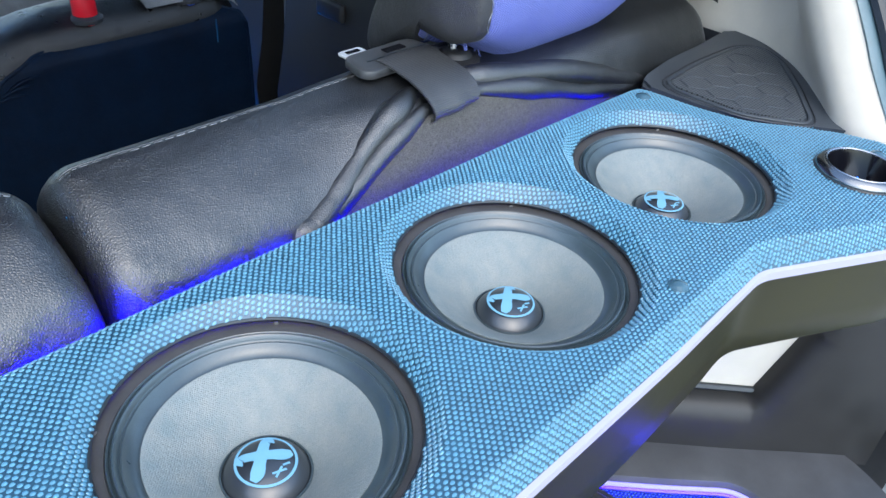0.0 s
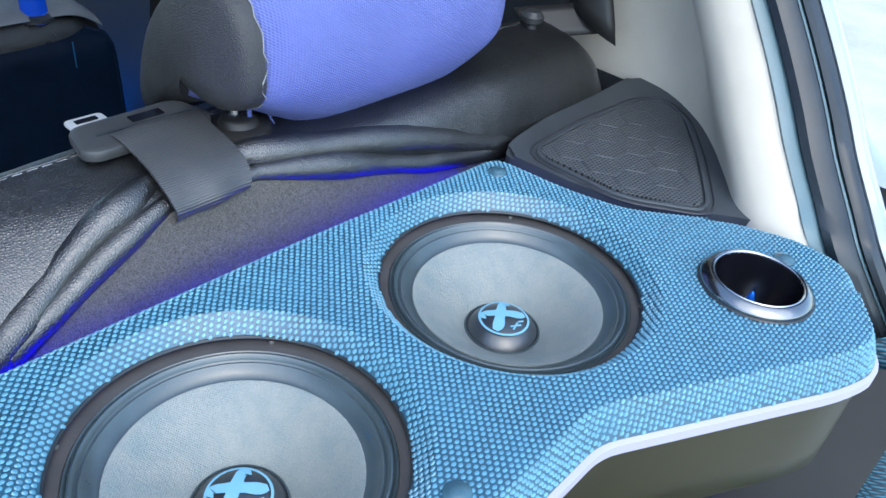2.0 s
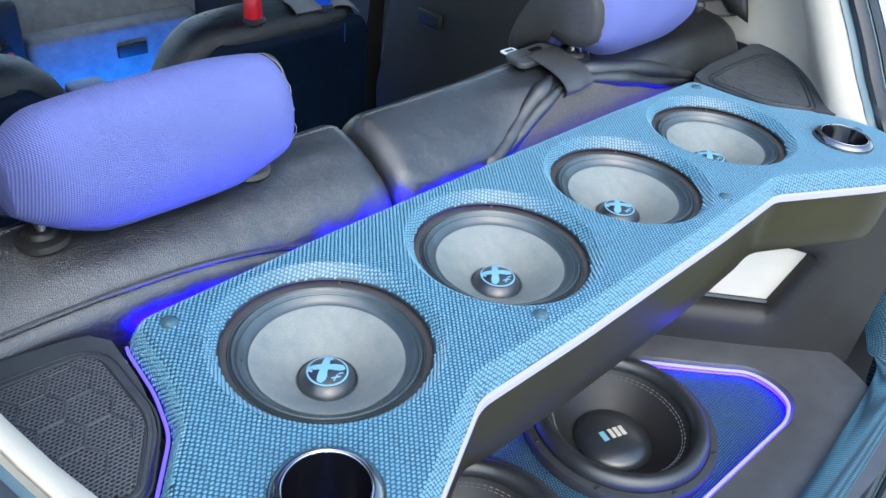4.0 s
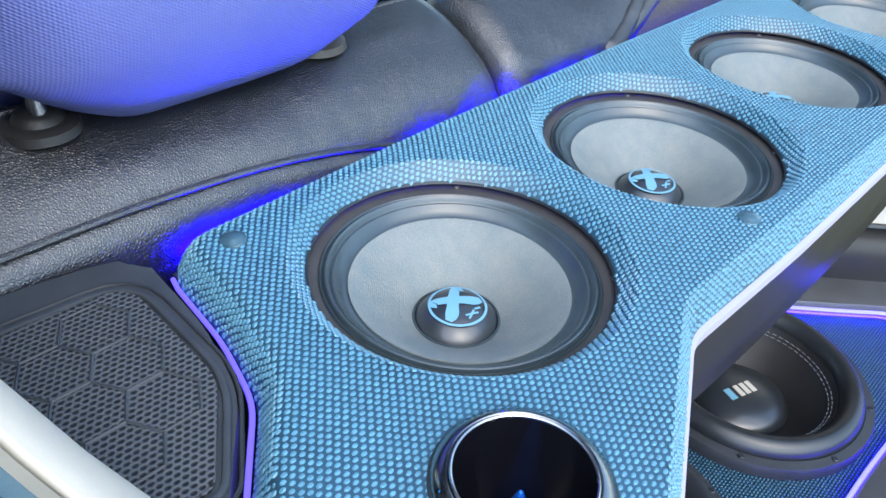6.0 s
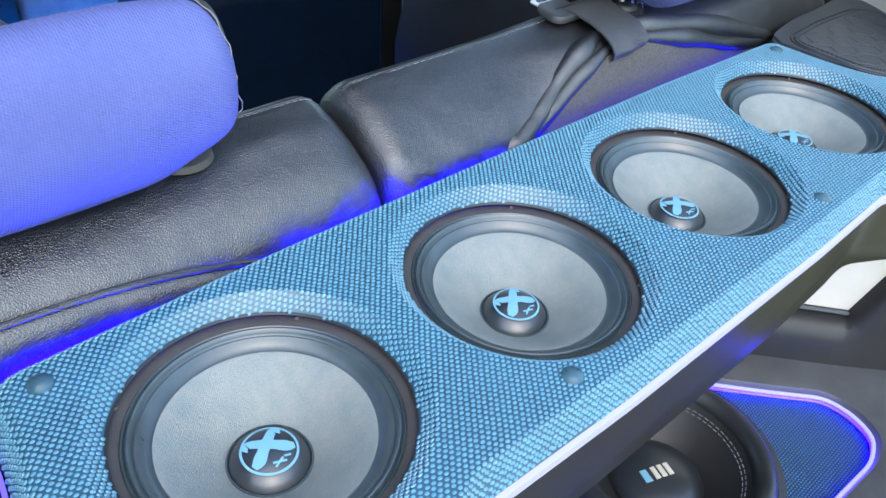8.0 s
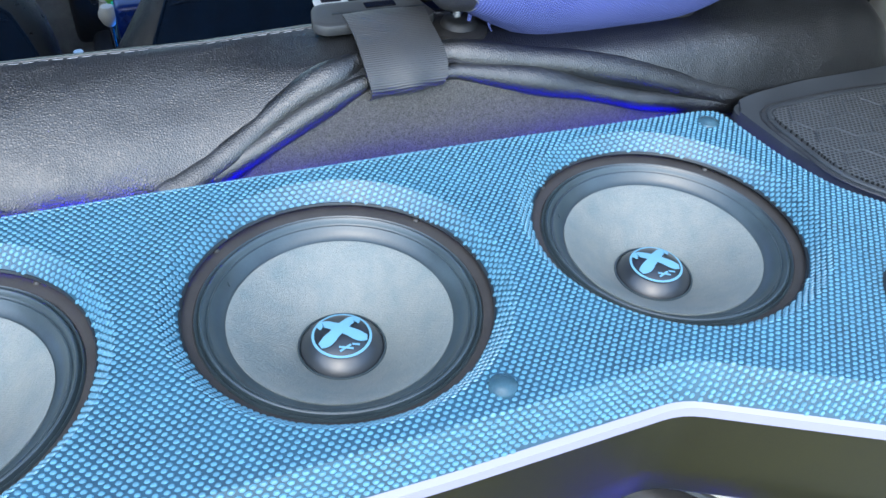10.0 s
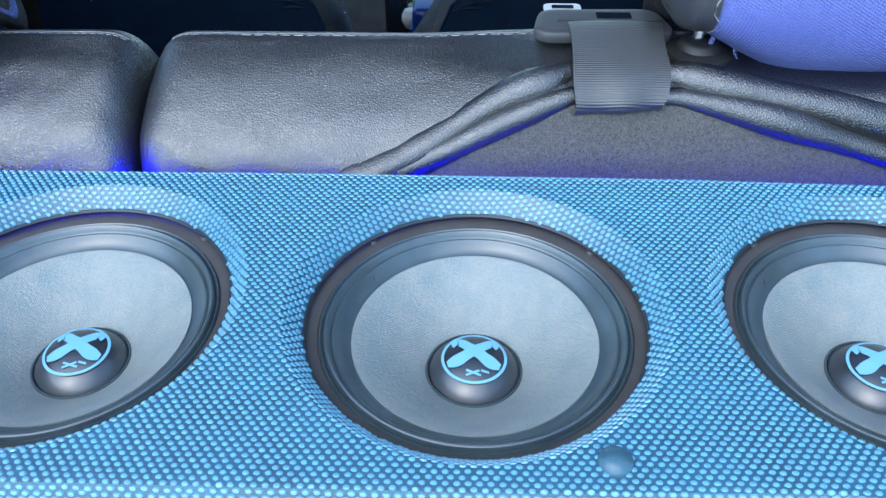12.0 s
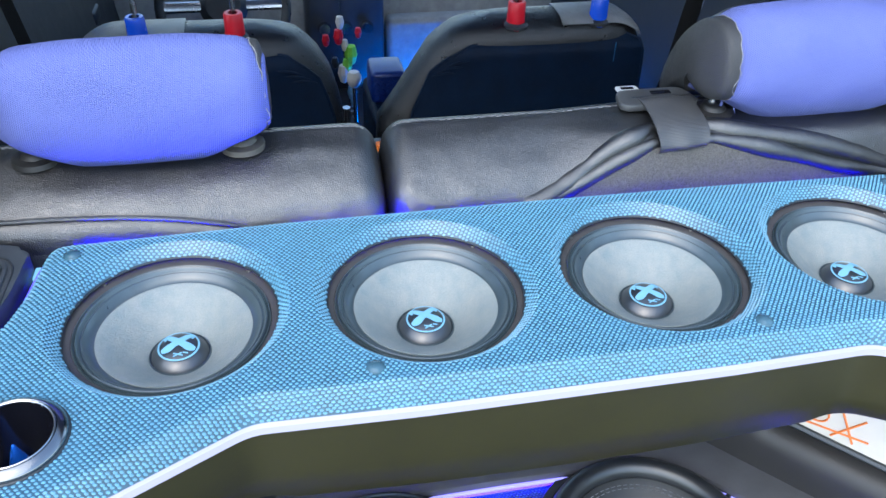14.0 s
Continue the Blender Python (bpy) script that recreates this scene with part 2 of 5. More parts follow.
def cover_material():
    """Knitted periwinkle cover: fine slanted ribs."""
    k = Mat("headrest_knit", 0.8, spec=0.3)
    sep = k.node("SeparateXYZ", Vector=k.co)
    a = k.math("SINE", k.math("MULTIPLY", k.math("ADD", sep.outputs[0], k.math("MULTIPLY", sep.outputs[2], 0.55)), 2400.0))
    b = k.math("SINE", k.math("MULTIPLY", k.math("SUBTRACT", sep.outputs[2], k.math("MULTIPLY", sep.outputs[0], 0.4)), 1700.0))
    w = k.math("MULTIPLY", a, b)
    base = k.ramp(k.noise(10, 4), [(0.3, (0.112, 0.138, 0.350)), (0.7, (0.134, 0.160, 0.390))])
    k.colour(k.mix(k.node("MapRange", Value=w, From_Min=-1.0, To_Min=0.0, To_Max=0.5).outputs[0], base, (0.088, 0.100, 0.31)))
    k.bump(w, 0.55, 0.0009)
    return k.bump(k.noise(18, 3), 0.2, 0.004).m


COVER = cover_material()


# ---- mesh helpers ----
def part(name, bm, material, parent=None, label="", smooth=True):
    """Links a bmesh as one mesh object under a thing."""
    if isinstance(bm, bpy.types.Mesh):
        me = bm
    else:
        me = bpy.data.meshes.new(name)
        bmesh.ops.recalc_face_normals(bm, faces=bm.faces)
        bm.to_mesh(me)
        bm.free()
    if material and not me.materials:
        me.materials.append(material)
    if smooth:
        me.shade_smooth()
        me.set_sharp_from_angle(angle=radians(38))
    ob = new(name, me)
    if parent:
        ob.parent = parent
    if label:
        tagged(ob, label)
    return ob


def thing(name, label, category, m=None, group="", kind=""):
    ob = new(name)
    ob.empty_display_size = 0.05
    if m is not None:
        ob.matrix_basis = m
    return tagged(ob, label, category, group, kind)


def grid(rows, close_u=False, close_v=False, cap=False):
    """A skin over rows of points."""
    bm = bmesh.new()
    vs = [[bm.verts.new(p) for p in row] for row in rows]
    n, k = len(vs), len(vs[0])
    for i in range(n if close_u else n - 1):
        for j in range(k if close_v else k - 1):
            q = (vs[i][j], vs[i][(j + 1) % k], vs[(i + 1) % n][(j + 1) % k], vs[(i + 1) % n][j])
            bm.faces.new(q)
    if cap:
        bm.faces.new(vs[0]), bm.faces.new(vs[-1])
    return bm


def lathe(profile, seg=64):
    """A turned skin from (radius, height) pairs."""
    bm = bmesh.new()
    rings = []
    for r, z in profile:
        if r < 1e-6:
            rings.append([bm.verts.new((0, 0, z))] * seg)
        else:
            rings.append([bm.verts.new((r * math.cos(a), r * math.sin(a), z)) for a in (2 * math.pi * i / seg for i in range(seg))])
    for a, b in zip(rings, rings[1:]):
        for i in range(seg):
            q = []
            for v in (a[i], a[(i + 1) % seg], b[(i + 1) % seg], b[i]):
                if v not in q:
                    q.append(v)
            if len(q) > 2:
                bm.faces.new(q)
    return bm


def spline(points, n):
    """n points along a smooth line through the given ones."""
    p = np.array(points, float)
    p = np.vstack([2 * p[0] - p[1], p, 2 * p[-1] - p[-2]])
    out = []
    for s in np.linspace(0, len(points) - 1 - 1e-9, n):
        i, t = int(s), s - int(s)
        a, b, c, d = p[i : i + 4]
        out.append(0.5 * (2 * b + (c - a) * t + (2 * a - 5 * b + 4 * c - d) * t * t + (3 * b - a - 3 * c + d) * t**3))
    return np.array(out)


def tube(points, radius, seg=8, closed=False, flat=1.0):
    """A round or flattened cord along points; radius may be a list."""
    pts = [Vector(p) for p in points]
    n = len(pts)
    rad = radius if isinstance(radius, (list, tuple, np.ndarray)) else [radius] * n
    rows = []
    for i, p in enumerate(pts):
        ahead = pts[(i + 1) % n] - pts[i - 1] if closed else pts[min(i + 1, n - 1)] - pts[max(i - 1, 0)]
        ahead.normalize()
        side = ahead.cross(Vector((0, 0, 1)))
        side = side.normalized() if side.length > 1e-4 else Vector((1, 0, 0))
        up = side.cross(ahead)
        rows.append([p + float(rad[i]) * (side * math.cos(a) + up * math.sin(a) * flat) for a in (2 * math.pi * j / seg for j in range(seg))])
    return grid(rows, close_u=closed, close_v=True, cap=not closed)


def box(x0, x1, y0, y1, z0, z1, r=0.004, seg=2):
    """A box with rounded edges."""
    bm = bmesh.new()
    bmesh.ops.create_cube(bm, size=1)
    for v in bm.verts:
        v.co = Vector(((x0 + x1) / 2 + v.co.x * (x1 - x0), (y0 + y1) / 2 + v.co.y * (y1 - y0), (z0 + z1) / 2 + v.co.z * (z1 - z0)))
    if r:
        bmesh.ops.bevel(bm, geom=bm.edges[:], offset=r, segments=seg, affect="EDGES", profile=0.5)
    return bm


def plate(loop, z0, z1, r=0.0):
    """An upright prism over a flat loop of (x, y)."""
    bm = bmesh.new()
    lo, hi = [bm.verts.new((x, y, z0)) for x, y in loop], [bm.verts.new((x, y, z1)) for x, y in loop]
    n = len(loop)
    bm.faces.new(lo[::-1]), bm.faces.new(hi)
    for i in range(n):
        bm.faces.new((lo[i], lo[(i + 1) % n], hi[(i + 1) % n], hi[i]))
    if r:
        bmesh.ops.bevel(bm, geom=[e for e in bm.edges if abs(e.verts[0].co.z - e.verts[1].co.z) < 1e-6 and e.verts[0].co.z > (z0 + z1) / 2], offset=r, segments=2, affect="EDGES")
    return bm


def pad(loop, z0, z1, r):
    """A flat body over a loop with rounded upper and lower edges."""
    prof = [(-r * 2.5, z0), (-r, z0), (-0.3 * r, z0 + 0.3 * r), (0.0, z0 + r), (0.0, z1 - r), (-0.3 * r, z1 - 0.3 * r), (-r, z1), (-r * 2.5, z1)]
    return grid([[(x, y, z) for x, y in outset(loop, d)] for d, z in prof], close_v=True, cap=True)


def mirrored(points):
    """Right-hand points, front to rear, closed into a symmetric loop."""
    return points + [(-x, y) for x, y in reversed(points) if x > 1e-6]


def rounded(loop, radius, step=0.006):
    """The loop with its corners rounded, resampled at even steps."""
    p = [Vector(q) for q in loop]
    n, out = len(p), []
    for i in range(n):
        a, b, c = p[i - 1], p[i], p[(i + 1) % n]
        d = min(radius, 0.45 * (a - b).length, 0.45 * (c - b).length)
        s, e = b + (a - b).normalized() * d, b + (c - b).normalized() * d
        out += [(1 - t) ** 2 * s + 2 * t * (1 - t) * b + t * t * e for t in (0, 0.25, 0.5, 0.75, 1)]
    dense = []
    for i, a in enumerate(out):
        b = out[(i + 1) % len(out)]
        k = max(1, round((b - a).length / step))
        dense += [a.lerp(b, j / k) for j in range(k)]
    return [(v.x, v.y) for v in dense]


def outset(loop, d):
    """The counter-clockwise or clockwise loop moved outwards by d."""
    p = np.array(loop)
    area = 0.5 * np.sum(p[:, 0] * np.roll(p[:, 1], -1) - np.roll(p[:, 0], -1) * p[:, 1])
    t = np.roll(p, -1, 0) - np.roll(p, 1, 0)
    t /= np.linalg.norm(t, axis=1)[:, None]
    n = np.stack([t[:, 1], -t[:, 0]], 1) * np.sign(area)
    return p + n * d


def inside(loop, pts):
    p, q = np.array(loop), np.roll(np.array(loop), -1, 0)
    x, y = pts[:, :1], pts[:, 1:]
    cross = (p[:, 1] > y) != (q[:, 1] > y)
    xi = p[:, 0] + (y - p[:, 1]) * (q[:, 0] - p[:, 0]) / np.where(q[:, 1] == p[:, 1], 1e-12, q[:, 1] - p[:, 1])
    return (cross & (x < xi)).sum(1) % 2 == 1


def distance(loop, pts):
    """Distance of each point from the loop, negative inside."""
    a, b = np.array(loop), np.roll(np.array(loop), -1, 0)
    d = np.full(len(pts), 9.0)
    for i in range(len(a)):
        e = b[i] - a[i]
        t = np.clip(((pts - a[i]) @ e) / (e @ e), 0, 1)
        d = np.minimum(d, np.linalg.norm(pts - a[i] - t[:, None] * e, axis=1))
    return np.where(inside(loop, pts), -d, d)


def sheet(outer, holes, at, thick=None):
    """A flat skin between an outer loop and holes; at(u, v) places its points."""
    from mathutils.geometry import delaunay_2d_cdt

    verts, edges = [], []
    for loop in [outer, *holes]:
        k = len(verts)
        verts += [Vector((float(x), float(y))) for x, y in loop]
        edges += [(k + i, k + (i + 1) % len(loop)) for i in range(len(loop))]
    vs, _, fs, *_ = delaunay_2d_cdt(verts, edges, [], 0, 1e-7)
    p = np.array([(v.x, v.y) for v in vs])
    c = np.array([p[f].mean(0) for f in fs])
    keep = inside(outer, c)
    for h in holes:
        keep &= ~inside(h, c)
    bm = bmesh.new()
    bv = [bm.verts.new(at(*q)) for q in p]
    for f, ok in zip(fs, keep):
        if ok:
            bm.faces.new([bv[i] for i in f])
    bmesh.ops.delete(bm, geom=[v for v in bm.verts if not v.link_faces], context="VERTS")
    return bm


def circle(x, y, r, n=64):
    return [(x + r * math.cos(t), y + r * math.sin(t)) for t in np.linspace(0, 2 * math.pi, n + 1)[:-1]]


# ---- speaker shelf ----
SPEAKER_X = (-0.348, -0.116, 0.116, 0.348)
TWEETERS = ((0.473, -0.126), (-0.453, -0.131))
HOLE, FLARE, TOP = 0.0938, 0.1050, 1.0
OUTLINE = rounded(mirrored([(0.0, 0.1235), (0.25, 0.122), (0.466, 0.115), (0.474, 0.045), (0.488, -0.005), (0.545, -0.076), (0.563, -0.118), (0.561, -0.160), (0.486, -0.209), (0.450, -0.198), (0.284, -0.113), (0.14, -0.117)]), 0.016)


def lip(r):
    """Drop of the fabric where it rolls over the edge of a speaker hole."""
    t = np.clip((FLARE - r) / (FLARE - HOLE), 0, 1)
    return 0.0130 * (0.78 * t + 0.22 * (1 - np.sqrt(1 - (0.995 * t) ** 2)))


def shelf_height(p):
    """Height of the covered shelf at points (x, y): flat, flared down round the speakers and rolled over at the rim."""
    far = distance(OUTLINE, p)
    d, steep = np.clip((far + 0.007) / 0.018, 0, 1), np.clip((far - 0.0005) / 0.0105, 0, 1)
    rear = np.clip((0.02 - p[:, 1]) / 0.10, 0, 1) * (np.abs(p[:, 0]) < 0.53)
    z = TOP - 0.0235 * (rear * steep**1.15 + (1 - rear) * d**2.2)
    for x in SPEAKER_X:
        r = np.hypot(p[:, 0] - x, p[:, 1])
        z -= lip(r)
    return z


def shelf_skin():
    from mathutils.geometry import delaunay_2d_cdt

    loops = [outset(OUTLINE, d) for d in (-0.007, -0.002, 0.0008, 0.004, 0.0075, 0.011)]
    for x in SPEAKER_X:
        for r in (FLARE, 0.1035, 0.1015, 0.0995, 0.0975, 0.0960, 0.0948, 0.0941, HOLE):
            a = np.linspace(0, 2 * np.pi, 97)[:-1]
            loops.append(np.stack([x + r * np.cos(a), r * np.sin(a)], 1))
    for x, y in TWEETERS:
        loops.append(np.array(circle(x, y, 0.0335)))
    verts, edges = [], []
    for loop in loops:
        k = len(verts)
        verts += [Vector((float(x), float(y))) for x, y in loop]
        edges += [(k + i, k + (i + 1) % len(loop)) for i in range(len(loop))]
    vs, _, fs, *_ = delaunay_2d_cdt(verts, edges, [], 0, 1e-6)
    p = np.array([(v.x, v.y) for v in vs])
    c = np.array([p[f].mean(0) for f in fs])
    keep = inside(loops[5], c)
    for x in SPEAKER_X:
        keep &= np.hypot(c[:, 0] - x, c[:, 1]) > HOLE - 0.0004
    for x, y in TWEETERS:
        keep &= np.hypot(c[:, 0] - x, c[:, 1] - y) > 0.0334
    z = shelf_height(p)
    bm = bmesh.new()
    bv = [bm.verts.new((*q, h)) for q, h in zip(p, z)]
    for f, ok in zip(fs, keep):
        if ok:
            bm.faces.new([bv[i] for i in f])
    bmesh.ops.delete(bm, geom=[v for v in bm.verts if not v.link_faces], context="VERTS")
    return bm


NUB_X, NUB_Y = 0.0050, 0.0030


def weave_mesh():
    """The raised nubs of the fabric, one small dome each, over the whole shelf."""
    rows = np.arange(-0.243, 0.156, NUB_Y)
    pts = np.concatenate([np.stack([np.arange(-0.60, 0.60, NUB_X) + (i % 2) * NUB_X / 2, np.full(len(np.arange(-0.60, 0.60, NUB_X)), y)], 1) for i, y in enumerate(rows)])
    keep = distance(OUTLINE, pts) < 0.025
    for x in SPEAKER_X:
        keep &= np.hypot(pts[:, 0] - x, pts[:, 1]) > HOLE - 0.012
    for x, y in TWEETERS:
        keep &= np.hypot(pts[:, 0] - x, pts[:, 1] - y) > 0.036
    # stretched over the flare: even steps along the slope, not in plan
    r = np.linspace(HOLE, FLARE, 200)
    zz = lip(r)
    along = np.concatenate([[0], np.cumsum(np.hypot(np.diff(r), np.diff(zz)))])
    total = along[-1]
    for x in SPEAKER_X:
        d = pts - (x, 0)
        q = np.hypot(d[:, 0], d[:, 1])
        near = (q < FLARE) & (q > FLARE - total)
        new_r = np.interp(q - (FLARE - total), along, r)
        pts[near] = (x, 0) + d[near] * (new_r / np.maximum(q, 1e-9))[near][:, None]
        keep &= q > FLARE - total + 0.0014
    # and rolled over the rim in the same way
    g = np.linspace(-0.007, 0.0108, 200)
    zr = 0.0235 * np.clip((g - 0.0005) / 0.0105, 0, 1) ** 1.15
    over = np.concatenate([[0], np.cumsum(np.hypot(np.diff(g), np.diff(zr)))])
    dist = distance(OUTLINE, pts)
    keep &= dist < -0.007 + over[-1]
    pts, dist = pts[keep], dist[keep]
    e = 0.0008
    slope = np.stack([distance(OUTLINE, pts + (e, 0)) - distance(OUTLINE, pts - (e, 0)), distance(OUTLINE, pts + (0, e)) - distance(OUTLINE, pts - (0, e))], 1) / (2 * e)
    move = np.where(dist > -0.007, np.interp(dist + 0.007, over, g) - dist, 0.0)
    pts = pts + slope * move[:, None]
    pts = pts + np.random.normal(0, 0.00012, pts.shape)
    e = 0.0006
    z = shelf_height(pts)
    gx = (shelf_height(pts + (e, 0)) - shelf_height(pts - (e, 0))) / (2 * e)
    gy = (shelf_height(pts + (0, e)) - shelf_height(pts - (0, e))) / (2 * e)
    nrm = np.stack([-gx, -gy, np.ones_like(gx)], 1)
    nrm /= np.linalg.norm(nrm, axis=1)[:, None]
    tx = np.stack([np.ones_like(gx), 0 * gx, gx], 1)
    tx /= np.linalg.norm(tx, axis=1)[:, None]
    ty = np.cross(nrm, tx)
    a = np.linspace(0, 2 * np.pi, 9)[:-1]
    ring = [(np.cos(t), np.sin(t)) for t in a]
    local = [(0.00176 * c, 0.00126 * s, -0.0001) for c, s in ring] + [(0.00128 * c, 0.00092 * s, 0.00078) for c, s in ring] + [(0, 0, 0.0011)]
    n = len(local)
    base = np.concatenate([pts, z[:, None]], 1)
    wide = np.where(nrm[:, 2] < 0.9, 1.12, 1.0)[:, None]
    allv = np.stack([base + wide * (u * tx + v * ty) + w * nrm for u, v, w in local], 1).reshape(-1, 3)
    quads = np.array([(i, (i + 1) % 8, 8 + (i + 1) % 8, 8 + i) for i in range(8)])
    tris = np.array([(8 + i, 8 + (i + 1) % 8, 16) for i in range(8)])
    off = (np.arange(len(pts)) * n)[:, None, None]
    faces = (off + quads).reshape(-1, 4).tolist() + (off + tris).reshape(-1, 3).tolist()
    me = bpy.data.meshes.new("weave")
    me.from_pydata(allv, [], faces)
    me.materials.append(NUBS)
    return me


def build_shelf():
    shelf = thing("speaker_shelf", "rear speaker shelf covered in blue woven fabric with light strips", "speaker shelf")
    part("top_panel", shelf_skin(), FABRIC_BASE, shelf)
    tagged(part("weave", weave_mesh(), NUBS, shelf, "raised blue nubs of the woven cover"), kind="stuff")
    rim = outset(OUTLINE, 0.011)
    n = len(rim)
    rear = [i for i in range(n) if rim[i][1] < -0.10 and (abs(rim[i][0]) < 0.50 or rim[i][1] < -0.150)]
    # the rear run of the rim is one stretch of the loop
    start = next(i for i in rear if (i - 1) % n not in rear)
    run = [rim[(start + k) % n] for k in range(len(rear))]
    rest = [rim[(start + len(rear) + k) % n] for k in range(n - len(rear))]
    part("light_strip", grid([[(x, y, 0.9767), (x * 1.003, y - 0.0034, 0.9745), (x * 1.003, y - 0.0034, 0.9668), (x, y, 0.9645)] for x, y in run]), LED_WHITE, shelf, "white glowing strip under the rear edge")
    line = outset(OUTLINE, 0.0135)
    for sgn in (-1, 1):
        run_side = [tuple(line[(start + len(rear) + k) % n]) for k in range(n - len(rear))]
        run_side = [(x, y, 0.9785) for x, y in run_side if sgn * x > 0 and y < 0.112]
        part("edge_light", tube(run_side, 0.0015, 6), LED_EDGE, shelf, "blue glowing strip along side edge")
    # plastic lit by the strip: the light on it is given as its own glow
    part("lit_corner", box(-0.4895, -0.4835, 0.100, 0.119, 0.9640, 0.9735, 0.002), LIT_TIP, shelf, "pale cyan lit plastic at the corner, glow added")
    hold = outset(OUTLINE, 0.006)
    wall = [hold[(start + len(rear) + k) % n] for k in range(n - len(rear))]
    wall = [(x, y - 0.03 * (y > 0.105)) for x, y in wall]
    part("edge_board", grid([[(x, y, 0.9680), (x, y, 0.90)] for x, y in wall]), PLASTIC, shelf)

    def foot(x):
        return 0.862 + 0.012 * min(1.0, max(0.0, (abs(x) - 0.25) / 0.05)) - 0.004 * math.cos(x * 9)

    face = outset(OUTLINE, 0.0085)
    rows = []
    for k in range(len(rear)):
        x, y = face[(start + k) % n]
        b = foot(x)
        ix, iy = x * 0.985, y + 0.03
        rows.append([(x, y, 0.9645), (x, y + 0.0005, 0.94), (x, y + 0.001, (0.94 + b) / 2), (x, y + 0.002, b + 0.006), (x * 0.998, y + 0.006, b), (ix, iy, b + 0.002), (ix, iy, 0.966)])
    part("fascia", grid(rows), FASCIA, shelf, "dark olive glossy rear board")
    x0 = 0.455
    part("front_light_end", box(0.062, x0, 0.1290, 0.1308, 0.962, 0.972, 0), LED_END, shelf, "dimmer end of the blue light strip", smooth=False)
    part("front_light", box(-x0, 0.06, 0.1310, 0.1328, 0.962, 0.972, 0), LED_BLUE, shelf, "hidden blue light strip", smooth=False)
    part("front_board", box(-0.47, 0.47, 0.110, 0.1285, 0.90, 0.9675, 0), PLASTIC, shelf, smooth=False)
    for x in SPEAKER_X:
        ring = [(x + (HOLE + 0.0008) * math.cos(t), (HOLE + 0.0008) * math.sin(t), 0.9872) for t in np.linspace(0, 2 * math.pi, 97)[:-1]]
        part("hole_edge", tube(ring, 0.0016, 6, True), SEAL, shelf, "dark turned edge of the fabric")
    dome = [(0.0, 0.0034), (0.003, 0.0031), (0.0052, 0.0023), (0.0070, 0.0010), (0.0078, 0.0008), (0.0084, -0.0006)]
    for x, y in ((-0.445, 0.096), (0.445, 0.096), (-0.1775, -0.101), (0.1775, -0.101), (-0.525, -0.1255), (0.525, -0.1255)):
        b = part("screw_cover", lathe(dome, 24), SCREWCAP, shelf, "small round plastic screw cover")
        b.location = (x, y, TOP + 0.0006)
    return shelf


def emblem_mesh():
    """A ring with crossed strokes and a small bar, lying on the dome of the dust cap."""
    bm = bmesh.new()

    def lift(x, y):
        return (x, y, 0.0107 - 8.4 * (x * x + y * y))

    def strip(pts, w):
        prev = None
        for i, p in enumerate(pts):
            a, b = Vector(pts[max(i - 1, 0)]), Vector(pts[min(i + 1, len(pts) - 1)])
            t = (b - a).normalized()
            nn = Vector((-t.y, t.x)) * (w[i] if isinstance(w, list) else w) / 2
            q = Vector(p)
            now = [bm.verts.new(lift(*(q + nn))), bm.verts.new(lift(*(q - nn)))]
            if prev:
                bm.faces.new((prev[0], prev[1], now[1], now[0]))
            prev = now

    strip([(0.0182 * math.cos(t), 0.0182 * math.sin(t)) for t in np.linspace(0, 2 * math.pi, 49)], 0.0016)
    for m in (1, -1):
        arm = [(m * -0.0122, 0.0066), (m * -0.0118, 0.0100), (m * -0.0088, 0.0108), (m * -0.0025, 0.0060), (m * 0.0050, -0.0002), (m * 0.0105, -0.0046), (m * 0.0150, -0.0062)]
        strip([tuple(v) for v in spline(arm, 19)], [0.0010, 0.0020, 0.0036, 0.0052] + [0.0066] * 5 + [0.0074] * 4 + [0.0082, 0.0086, 0.0084, 0.0074, 0.0060, 0.0044])
    strip([(-0.004, -0.0105), (0.0045, -0.0135)], 0.0014)
    strip([(-0.004, -0.0138), (0.0035, -0.0105)], 0.0014)
    strip([(0.0045, -0.0102), (0.009, -0.0112)], 0.0014)
    return bm


